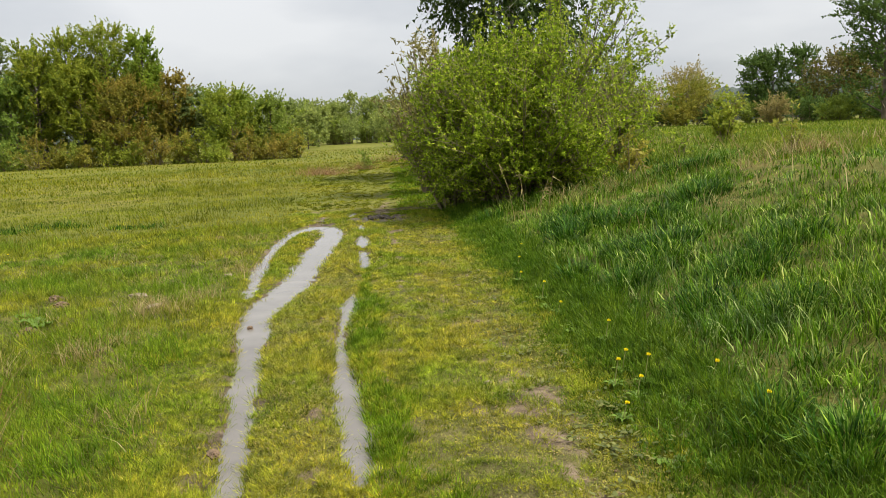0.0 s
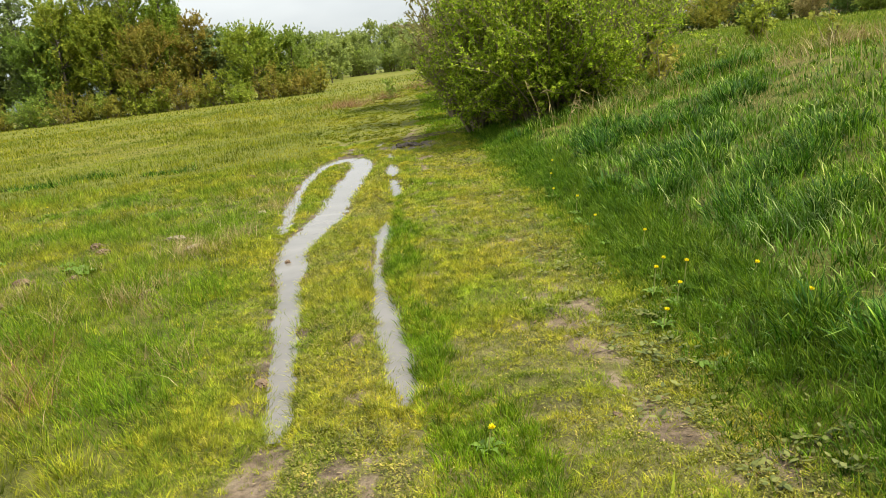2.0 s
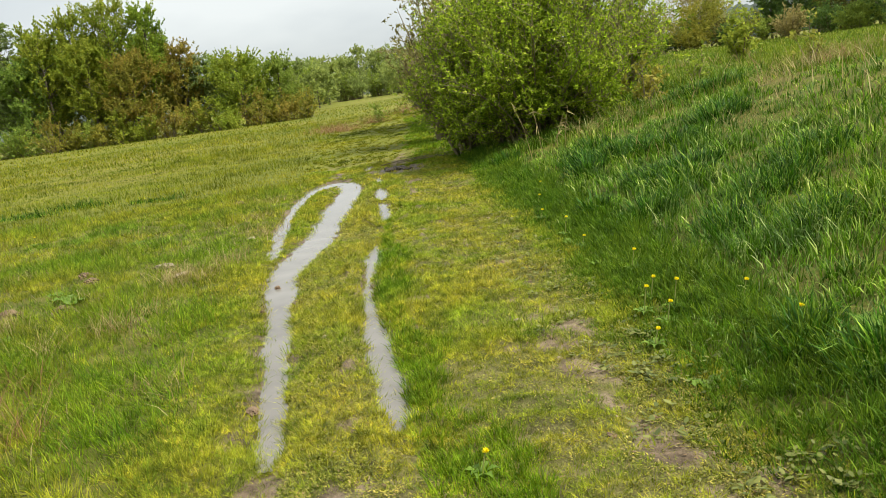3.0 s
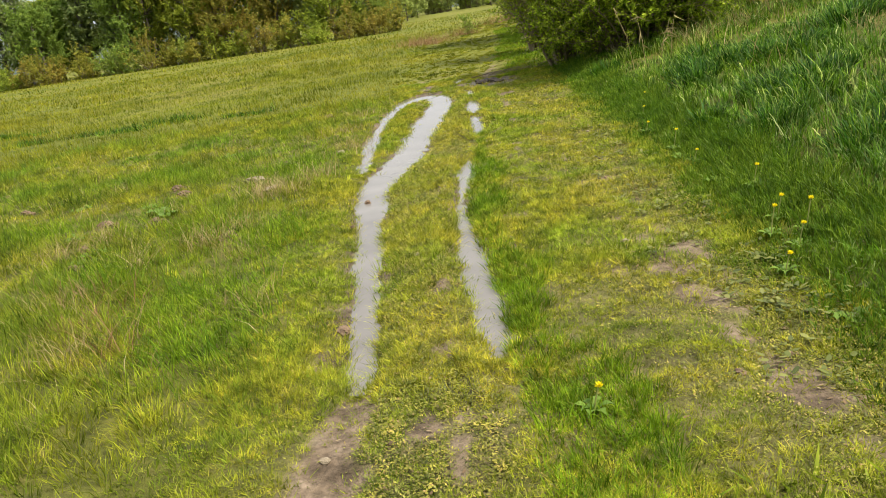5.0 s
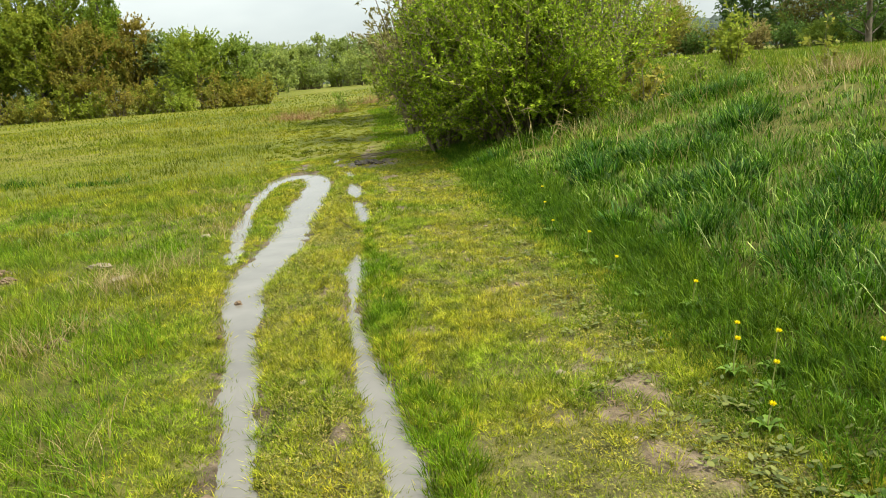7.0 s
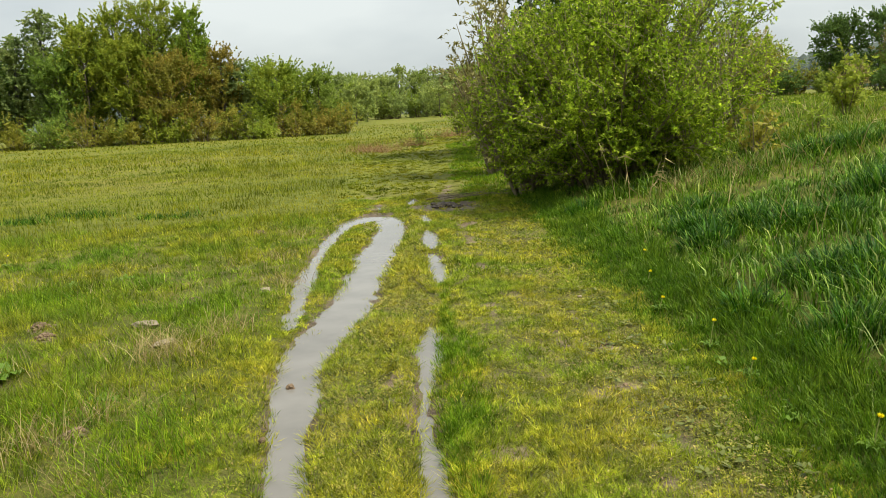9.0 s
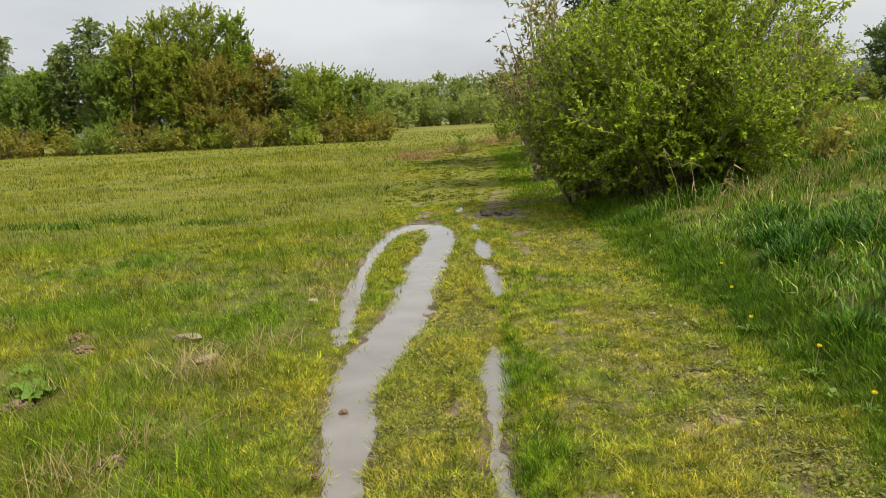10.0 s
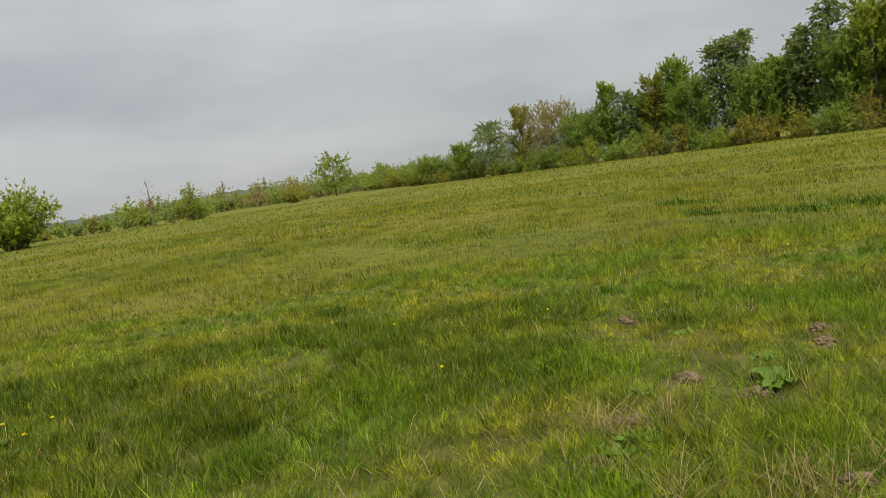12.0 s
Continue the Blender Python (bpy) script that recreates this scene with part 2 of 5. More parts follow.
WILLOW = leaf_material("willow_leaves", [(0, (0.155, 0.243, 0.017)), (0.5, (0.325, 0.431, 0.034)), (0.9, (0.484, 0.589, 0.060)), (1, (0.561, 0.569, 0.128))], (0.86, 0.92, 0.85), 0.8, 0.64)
GREYWILLOW = leaf_material("grey_willow_leaves", [(0.0, (0.16, 0.145, 0.05)), (0.6, (0.31, 0.28, 0.09)), (1.0, (0.44, 0.40, 0.16))], None, 1.0, 0.4)
WEEPING = leaf_material("weeping_birch_leaves", [(0.0, (0.035, 0.065, 0.016)), (0.6, (0.075, 0.12, 0.026)), (1.0, (0.13, 0.18, 0.04))], None, 1.0, 0.3)
LEAVES = {
    "poplar": leaf_material("dark_poplar_leaves", [(0.0, (0.085, 0.15, 0.04)), (0.5, (0.135, 0.215, 0.05)), (1.0, (0.20, 0.285, 0.06))], (0.85, 0.9, 0.9), 2.0, 0.45, mottle=0.35),
    "rust": leaf_material("dull_bronze_leaves", [(0.0, (0.14, 0.12, 0.04)), (0.5, (0.21, 0.18, 0.05)), (1.0, (0.30, 0.255, 0.07))], (0.8, 0.95, 0.8), 2.0, 0.4, mottle=0.35),
    # from here on, leaf colours are lifted towards grey to stand for aerial haze
    "oak": leaf_material("young_oak_leaves", [(0, (0.250, 0.306, 0.044)), (0.5, (0.350, 0.400, 0.050)), (1, (0.472, 0.476, 0.064))], (0.75, 0.85, 0.8), 2.5, 0.52, mottle=0.35),
    "maple": leaf_material("maple_leaves", [(0, (0.233, 0.321, 0.044)), (0.5, (0.326, 0.417, 0.053)), (1, (0.440, 0.503, 0.064))], (0.72, 0.82, 0.8), 2.0, 0.52, mottle=0.35),
    "birch": leaf_material("birch_leaves", [(0, (0.219, 0.282, 0.095)), (0.5, (0.293, 0.351, 0.110)), (1, (0.407, 0.440, 0.150))], (0.75, 0.85, 0.9), 2.0, 0.52, mottle=0.35),
    "dark": leaf_material("dark_alder_leaves", [(0, (0.192, 0.280, 0.058)), (0.6, (0.259, 0.361, 0.066)), (1, (0.348, 0.441, 0.073))], (0.8, 0.85, 0.9), 2.0, 0.52, mottle=0.35),
    "brown": leaf_material("bronze_young_leaves", [(0, (0.258, 0.206, 0.046)), (0.5, (0.347, 0.278, 0.055)), (1, (0.440, 0.353, 0.070))], (0.75, 0.95, 0.8), 2.0, 0.52, mottle=0.35),
    "light": leaf_material("light_green_leaves", [(0, (0.249, 0.307, 0.045)), (0.5, (0.334, 0.393, 0.052)), (1, (0.439, 0.466, 0.068))], (0.8, 0.9, 0.8), 2.0, 0.52, mottle=0.35),
    "yellow": leaf_material("yellow_green_leaves", [(0, (0.281, 0.275, 0.049)), (0.5, (0.372, 0.346, 0.057)), (1, (0.481, 0.425, 0.078))], (0.75, 0.85, 0.8), 2.0, 0.52, mottle=0.35),
    "pale": leaf_material("pale_catkin_leaves", [(0, (0.279, 0.241, 0.091)), (0.5, (0.375, 0.321, 0.119)), (1, (0.463, 0.400, 0.167))], None, 2.0, 0.52, mottle=0.35),
    "green": leaf_material("mixed_green_leaves", [(0, (0.241, 0.319, 0.061)), (0.5, (0.328, 0.411, 0.072)), (1, (0.442, 0.502, 0.093))], (0.75, 0.8, 0.85), 3.0, 0.52, mottle=0.35),
    # paler and bluer still: distance haze mixed into the leaf colour
    "far": leaf_material("hazy_distant_leaves", [(0, (0.268, 0.329, 0.092)), (0.5, (0.341, 0.397, 0.108)), (1, (0.435, 0.476, 0.135))], (0.8, 0.85, 0.95), 8.0, 0.52, mottle=0.35),
}
BARK = rough_material("grey_brown_bark", [(0.3, (0.09, 0.07, 0.05)), (0.7, (0.20, 0.165, 0.125))], 0.3, 0.03)
TWIG = rough_material("olive_twig_bark", [(0.3, (0.15, 0.12, 0.065)), (0.7, (0.28, 0.225, 0.13))], 0.3, 0.02)
BIRCHBARK = rough_material("white_birch_bark", [(0.40, (0.07, 0.06, 0.05)), (0.52, (0.20, 0.19, 0.17)), (0.7, (0.32, 0.31, 0.28))], 0.3, 0.03)
EARTH = rough_material("crumbly_earth", [(0.3, (0.095, 0.06, 0.034)), (0.7, (0.25, 0.165, 0.10))], 0.08, 0.015, 0.8)
STONE = rough_material("sandstone", [(0.3, (0.20, 0.155, 0.10)), (0.7, (0.34, 0.275, 0.185))], 0.08, 0.01, 0.5)
YELLOW = leaf_material("dandelion_petals", [(0.0, (0.80, 0.64, 0.008)), (1.0, (0.86, 0.76, 0.02))], None, 1.0, 0.2)
# woodland green dulled towards blue-grey, haze put into the colour
HILL = rough_material("hazy_wooded_hillside", [(0.35, (0.07, 0.09, 0.08)), (0.65, (0.11, 0.135, 0.11))], 30.0, 5.0, 0.8, 0.95, 2.0)

# ---------------------------------------------------------------- the ground
# Left rut, right rut and the foot of the bank, by distance along the track.
RUT_Y = [-6, 0, 3.4, 5.2, 6.9, 8.5, 11, 13.5, 23.5, 37, 60, 120, 400]
RUT_L = [-0.4, -1.0, -1.45, -1.80, -2.12, -2.12, -2.25, -2.6, -4.3, -5.2, -4.6, -7.0, -30]
RUT_R = [1.3, 0.85, 0.34, 0.08, -0.16, -0.40, -0.80, -1.25, -2.7, -3.6, -3.0, -5.4, -28]
# The thin puddle line between the ruts.
THIN_Y = [2.0, 3.3, 5.0, 7.0, 9.0, 10.0, 11.7, 13.4, 15.0]
THIN_X = [-0.62, -0.83, -1.13, -1.32, -1.39, -1.51, -1.70, -1.90, -2.2]
FOOT = [1.6, 1.0, 0.52, 0.38, 0.22, 0.05, -0.2, -0.5, -1.5, -2.2, -1.5, -3, -20]
# Puddles: level, distances along, centres, half widths.
PUDDLES = {
    "long_puddle": (0.0, [3.15, 3.4, 3.8, 4.5, 5.17, 6.1, 6.9, 7.6, 8.5, 9.6, 11.05, 12.3, 13.3, 13.75],
                    [-1.40, -1.45, -1.53, -1.67, -1.80, -2.0, -2.14, -2.125, -2.07, -2.16, -2.205, -2.24, -2.39, -2.46],
                    [0.03, 0.065, 0.075, 0.08, 0.095, 0.12, 0.165, 0.185, 0.195, 0.195, 0.215, 0.19, 0.19, 0.06]),
    "side_puddle": (0.0, [7.7, 8.1, 8.95, 10.2, 11.87, 12.8, 13.4, 13.75], [-2.42, -2.49, -2.63, -2.80, -2.95, -2.97, -2.82, -2.72],
                    [0.02, 0.035, 0.09, 0.065, 0.075, 0.10, 0.25, 0.22]),
    "right_puddle": (0.05, [3.25, 3.43, 3.92, 4.57, 5.04, 5.7, 6.32, 6.85, 7.2, 7.4], [-0.82, -0.845, -0.92, -1.04, -1.134, -1.235, -1.28, -1.30, -1.33, -1.34],
                     [0.03, 0.060, 0.076, 0.082, 0.082, 0.026, 0.022, 0.080, 0.075, 0.03]),
    "small_puddle": (0.05, [8.9, 9.14, 10.0, 10.2], [-1.37, -1.39, -1.51, -1.54], [0.06, 0.10, 0.08, 0.04]),
    "round_puddle": (0.04, [10.7, 11.0, 11.7, 12.0], [-1.58, -1.60, -1.70, -1.74], [0.05, 0.092, 0.095, 0.04]),
    "narrow_puddle": (0.04, [12.7, 13.0, 13.4], [-1.78, -1.83, -1.90], [0.05, 0.09, 0.04]),
    "far_puddle": (0.03, [14.8, 15.1, 15.7], [-2.24, -2.25, -2.3], [0.03, 0.05, 0.03]),
    "rut_puddle": (0.03, [14.4, 14.6, 14.8], [-2.70, -2.72, -2.74], [0.02, 0.04, 0.02]),
}


def puddle_span(spec, y):
    level, ys, cx, hw = spec
    return np.interp(y, ys, cx), np.where((y < ys[0]) | (y > ys[-1]), 0.0, np.interp(y, ys, hw))


def puddle_reach(x, y):
    """How deep inside (below 1) or outside the nearest puddle a place lies, and that puddle's level."""
    near, level = np.full(np.shape(x), 9.0), np.zeros(np.shape(x))
    for spec in PUDDLES.values():
        ys = spec[1]
        cx, hw = np.interp(y, ys, spec[2]), np.interp(y, ys, spec[3])
        off = np.abs(x - cx) + 0.35 * np.maximum(0, np.maximum(ys[0] - y, y - ys[-1]))
        d = 1 + (off - hw) / 0.10
        d = np.where(off < hw, off / np.maximum(hw, 0.02), d)
        level = np.where(d < near, spec[0], level)
        near = np.minimum(near, d)
    return near, level


def ground_h(x, y):
    x, y = np.asarray(x, float), np.asarray(y, float)
    rl, rr, ft = np.interp(y, RUT_Y, RUT_L), np.interp(y, RUT_Y, RUT_R), np.interp(y, RUT_Y, FOOT)
    far = step(12, 50, np.hypot(x, y - 3))
    h = 0.05 + 0.05 * (vnoise(x, y, 2.5, 1) - 0.5) * (1 - far) + 0.03 * (vnoise(x, y, 0.35, 2) - 0.5) * (1 - far) + 0.16 * far * (vnoise(x, y, 14, 3) - 0.5)
    h += 0.022 * (vnoise(x, y, 0.12, 9) - 0.5) * (1 - far)
    # the bank and the higher ground beyond it
    h += 0.88 * step(-0.2, 5.0, x - ft) + 0.10 * step(0.0, 0.9, x - ft) * (0.6 + 0.8 * vnoise(x, y, 1.7, 4))
    h += 0.10 * step(0.5, 3, x - ft) * (vnoise(x, y, 2.2, 5) - 0.5)
    # wheel ruts
    h -= 0.035 * np.exp(-((x - rl) / 0.22) ** 2) + 0.03 * np.exp(-((x - rr) / 0.25) ** 2)
    # puddle hollows
    d, level = puddle_reach(x, y)
    rim = level + 0.012 + 0.02 * (np.clip(d, 1, 2) - 1)
    edge = d - 0.04 + np.where(d < 1, 0.7, 1.0) * (0.8 * (vnoise(x, y, 0.34, 8) - 0.5) + 0.8 * (vnoise(x, y, 0.13, 6) - 0.5) + 0.5 * (vnoise(x, y, 0.05, 7) - 0.5))
    bed = level + 0.022 * np.clip(edge - 1, -1, 1)
    k = step(1.6, 2.6, d)
    return np.where(d < 2.6, bed * (1 - k) + np.maximum(h, rim) * k, h)


def soil_amount(x, y):
    """Bare earth, 0 to 1: the worn ruts, the mud at the puddles' ends and molehills."""
    rl, rr = np.interp(y, RUT_Y, RUT_L), np.interp(y, RUT_Y, RUT_R)
    n = 0.30 * vnoise(x, y, 0.22, 11) + 0.70 * vnoise(x, y, 0.085, 12)
    d, _ = puddle_reach(x, y)
    fade = 1 - step(14, 26, y)
    thin = np.interp(y, THIN_Y, THIN_X)
    s = 0.56 * np.exp(-((x - rl + 0.04) / 0.30) ** 2) + 0.56 * np.exp(-((x - rr + 0.12) / 0.34) ** 2) * (1.12 - 0.40 * step(4, 9, y))
    s += 0.44 * np.exp(-((x - thin + 0.19) / 0.11) ** 2) * (1 - step(6, 9, y)) + 0.40 * np.exp(-((x - thin - 0.44) / 0.12) ** 2) * step(4, 5, y)
    s = s * fade * (0.62 + 0.66 * vnoise(x, y, 0.4, 15))
    s = np.maximum(s, 1.0 * (1 - step(0.95, 1.6, d + 1.1 * (vnoise(x, y, 0.3, 14) - 0.5))))
    s = np.maximum(s, 1.6 * np.exp(-((x + 1.38) / 0.10) ** 2 - ((y - 2.5) / 0.95) ** 4))
    s = np.maximum(s, 2.2 * np.exp(-((x + 1.6) / 0.48) ** 2 - ((y - 14.3) / 0.6) ** 2))
    for bx, by, br in BARE:
        s = np.maximum(s, 0.74 * np.exp(-((x - bx) / (1.25 * br)) ** 2 - ((y - by) / (2.0 * br)) ** 2))
    for mx, my, mr in MOLES:
        s = np.maximum(s, 1.15 * np.exp(-((x - mx) ** 2 + (y - my) ** 2) / mr ** 2))
    return step(0.40, 0.60, s * (0.38 + 1.05 * n))


BARE = [(-1.49, 6.32, 0.08), (-1.07, 3.34, 0.10), (-1.0, 3.9, 0.07), (-1.3, 4.9, 0.06), (0.13, 3.28, 0.13), (0.23, 2.83, 0.14), (0.02, 3.7, 0.10), (-0.25, 4.18, 0.09), (-0.81, 5.4, 0.11), (-0.8, 4.7, 0.07),
        (-0.49, 7.3, 0.10), (-0.2, 5.1, 0.09), (0.3, 2.4, 0.13), (-0.35, 6.1, 0.09), (-1.66, 3.9, 0.09), (-1.6, 3.4, 0.10), (-1.85, 4.7, 0.07), (-1.05, 2.7, 0.09), (-0.75, 8.3, 0.10)]
MOLES = [(-4.40, 6.40, 0.15), (-4.20, 5.70, 0.17), (-3.97, 5.20, 0.12), (-3.93, 6.40, 0.12), (-4.38, 7.75, 0.11),
         (-5.9, 7.45, 0.10), (-3.45, 8.5, 0.14), (-3.0, 5.7, 0.10), (-4.2, 7.5, 0.10), (-4.05, 12.4, 0.14), (-7.0, 5.3, 0.09)]


def grown(start, first, factor, end):
    out, gap = [], first
    while start < end:
        gap *= factor
        start += gap
        out.append(start)
    return np.array(out)


gx = np.concatenate([-(grown(6, 0.07, 1.2, 2500)[::-1]), np.arange(-6, -3.2, 0.07), np.arange(-3.2, 0.7, 0.036), np.arange(0.7, 3, 0.07), grown(3, 0.07, 1.2, 2500)]) 
gy = np.concatenate([-(grown(-1.5, 0.07, 1.2, 2500)[::-1]), np.arange(1.5, 14.2, 0.055), np.arange(14.2, 17, 0.075), grown(17, 0.07, 1.2, 2500)])
XX, YY = np.meshgrid(gx, gy)
ZZ = ground_h(XX, YY)
nx, ny = len(gx), len(gy)
ii = (np.arange(ny - 1)[:, None] * nx + np.arange(nx - 1)[None]).ravel()
g_tris = np.concatenate([np.stack([ii, ii + 1, ii + nx + 1], 1), np.stack([ii, ii + nx + 1, ii + nx], 1)])
g_me = tri_mesh("ground", np.stack([XX.ravel(), YY.ravel(), ZZ.ravel()], 1), g_tris)
g_me.polygons.foreach_set("use_smooth", np.ones(len(g_tris), bool))
soil_at = g_me.attributes.new("soil", "FLOAT", "POINT")
on_track = step(-0.5, 0.1, XX - np.interp(YY, RUT_Y, RUT_L)) * (1 - step(-0.3, 0.1, XX - np.interp(YY, RUT_Y, FOOT))) * (1 - step(12, 22, YY))
soil_at.data.foreach_set("value", np.maximum(soil_amount(XX, YY), on_track * (0.05 + 0.4 * vnoise(XX, YY, 0.2, 13))).ravel().astype(np.float32))
sward_at = g_me.attributes.new("sward", "FLOAT", "POINT")
sward_at.data.foreach_set("value", (0.12 + 0.88 * step(7, 15, np.hypot(XX + 1, YY - 2))).ravel().astype(np.float32))
wet_d = puddle_reach(XX, YY)[0]
wet_v = np.maximum(0.5 * (1 - step(0.9, 1.9, wet_d)), 1.2 * np.exp(-((XX + 1.65) / 0.5) ** 2 - ((YY - 14.3) / 0.6) ** 2))
wet_at = g_me.attributes.new("wet", "FLOAT", "POINT")
wet_at.data.foreach_set("value", wet_v.ravel().astype(np.float32))
sheet("ground", g_me, GROUND, "meadow ground with a rutted muddy grass track", "ground", "structure")

WATER_LABEL = {"long_puddle": "long shallow muddy puddle in the wheel rut", "side_puddle": "curved muddy puddle branch beside the rut",
               "right_puddle": "thin muddy puddle lined with lush grass", "small_puddle": "small muddy puddle on the grass track",
               "round_puddle": "small muddy puddle beyond another on the track", "narrow_puddle": "narrow puddle at the edge of dark mud",
               "far_puddle": "tiny puddle in the far track", "rut_puddle": "tiny puddle in the worn wheel rut"}
for p_name, spec in PUDDLES.items():
    ys = np.arange(spec[1][0] - 0.05, spec[1][-1] + 0.06, 0.04)
    cx, hw = np.interp(ys, spec[1], spec[2]), np.interp(ys, spec[1], spec[3]) + 0.075
    k = len(ys)
    wz = spec[0] + (0.0015 if p_name == "side_puddle" else 0.0)
    pv = np.concatenate([np.stack([cx - hw, ys, np.full(k, wz)], 1), np.stack([cx + hw, ys, np.full(k, wz)], 1)])
    a = np.arange(k - 1)
    sheet(p_name, tri_mesh(p_name, pv, np.concatenate([np.stack([a, a + k, a + k + 1], 1), np.stack([a, a + k + 1, a + 1], 1)])),
          WATER, WATER_LABEL[p_name], "puddle", "structure")


# ---------------------------------------------------------------- grass


def blades(rng, x, y, height, width, lean, seg, wind=0.15, base=None, bend_az=None, curl=1.4):
    """Grass blades: verts and triangles. seg 1 is a plain spike, more segments arch over."""
    n = len(x)
    z = ground_h(x, y) - 0.006 if base is None else base
    az = rng.uniform(0, 2 * np.pi, n)
    bz = rng.uniform(0, 2 * np.pi, n) if bend_az is None else bend_az
    side = np.stack([np.cos(az), np.sin(az), np.zeros(n)], 1)
    bend = np.stack([np.cos(bz) - wind, np.sin(bz), np.zeros(n)], 1)
    root = np.stack([x, y, z], 1)
    lean = lean * rng.uniform(0.2, 1.4, n)
    rows = []
    for j in range(seg + 1):
        t = j / seg
        c = root + bend * (lean * height * t ** curl)[:, None] + np.stack([np.zeros(n), np.zeros(n), height * (t - 0.42 * np.minimum(lean, 1.1) * t ** 2.2)], 1)
        w = (width * (1 - t) ** 0.6 * 0.5)[:, None] if j < seg else 0
        rows += [c - side * w, c + side * w] if j < seg else [c]
    v = np.stack(rows, 1).reshape(-1, 3)
    m = 2 * seg + 1
    o = (np.arange(n) * m)[:, None]
    pat = []
    for j in range(seg - 1):
        pat += [[2 * j, 2 * j + 1, 2 * j + 3], [2 * j, 2 * j + 3, 2 * j + 2]]
    pat.append([2 * seg - 2, 2 * seg - 1, 2 * seg])
    return v, (o[:, :, None] + np.array(pat)[None]).reshape(-1, 3)


def tufts(rng, cx, cy, radius, count):
    """Places of blades in tufts round the given centres, and the way each blade leans: outwards."""
    n = len(cx) * count
    who = np.repeat(np.arange(len(cx)), count)
    a, r = rng.uniform(0, 2 * np.pi, n), np.sqrt(rng.random(n))
    rad = radius[who] if np.ndim(radius) else radius
    return who, cx[who] + rad * r * np.cos(a), cy[who] + rad * r * np.sin(a), a + rng.normal(0, 0.5, n), r


def merged(sets):
    vs, ts, o = [], [], 0
    for v, t in sets:
        vs.append(v)
        ts.append(t + o)
        o += len(v)
    return np.concatenate(vs), np.concatenate(ts)


def scatter(rng, x0, x1, y0, y1, density):
    n = int((x1 - x0) * (y1 - y0) * density)
    return rng.uniform(x0, x1, n), rng.uniform(y0, y1, n)


def ring(rng, r0, r1, a0, a1, density, cx=-1.0, cy=2.0):
    """Random places in a part of a ring; angles in degrees from +y towards +x."""
    n = int(0.5 * (r1 ** 2 - r0 ** 2) * radians(a1 - a0) * density)
    r, a = np.sqrt(rng.uniform(r0 ** 2, r1 ** 2, n)), np.radians(rng.uniform(a0, a1, n))
    return cx + r * np.sin(a), cy + r * np.cos(a)


def lateral(x, y):
    return x - np.interp(y, RUT_Y, RUT_L), x - np.interp(y, RUT_Y, FOOT)


rng = np.random.default_rng(7)

# worn turf on the track: small fine tufts, thinned where the earth shows
sets = []
for y0, y1, dens, cnt, w, seg in ((2.05, 3.5, 1500, 24, 0.0043, 1), (3.5, 5.6, 1150, 21, 0.0053, 1), (5.6, 9.0, 760, 18, 0.0066, 1), (9.0, 16.0, 420, 16, 0.0105, 1), (16.0, 46.0, 40, 15, 0.026, 1)):
    cx, cy = scatter(rng, -6.6 if y1 > 16 else -3.8, 1.2, y0, y1, dens)
    dl, df = lateral(cx, cy)
    ok = (df < 0.15) & (rng.random(len(cx)) < np.clip((dl + 0.8) / 0.5, 0, 1)) & (puddle_reach(cx, cy)[0] > 0.70 + 0.45 * rng.uniform(-1, 1, len(cx)))
    worn = np.exp(-((cx - np.interp(cy, RUT_Y, RUT_R)) / 0.34) ** 2) * (1 - 0.5 * step(6, 11, cy))
    ok &= rng.random(len(cx)) < (1.0 - 0.90 * soil_amount(cx, cy)) * (0.45 + 1.1 * vnoise(cx, cy, 0.16, 21)) * (1 - 0.32 * worn)
    cx, cy = cx[ok], cy[ok]
    size = rng.uniform(0.45, 1.3, len(cx)) * (0.5 + 0.8 * vnoise(cx, cy, 0.6, 22))
    who, x, y, az, r = tufts(rng, cx, cy, 0.045 * size, cnt)
    hh = 0.063 * size[who] * (1 - 0.35 * r) * rng.uniform(0.55, 1.3, len(x)) * (1.2 if y0 > 8 else 1.0)
    ok = puddle_reach(x, y)[0] > 0.62
    sets.append(blades(rng, x[ok], y[ok], hh[ok], w * rng.uniform(0.7, 1.3, ok.sum()), 1.0, seg, 0.0, None, az[ok]))
far_track = sets.pop()
cx, cy = scatter(rng, -2.6, 0.9, 2.05, 9.0, 26)
dl, df = lateral(cx, cy)
ok = (dl > 0) & (df < 0) & (puddle_reach(cx, cy)[0] > 2) & (vnoise(cx, cy, 0.5, 23) > 0.4)
cx, cy = cx[ok], cy[ok]
who, x, y, az, r = tufts(rng, cx, cy, rng.uniform(0.03, 0.075, len(cx)), 55)
sets.append(blades(rng, x, y, 0.075 * (1 - 0.4 * r) * rng.uniform(0.5, 1.2, len(x)), 0.0032 + 0.0004 * y, 1.0, 1, 0.0, None, az))
sheet("track_turf", tri_mesh("track_turf", *merged(sets)), TURF, "short trodden yellow-green turf on the track", "grass")


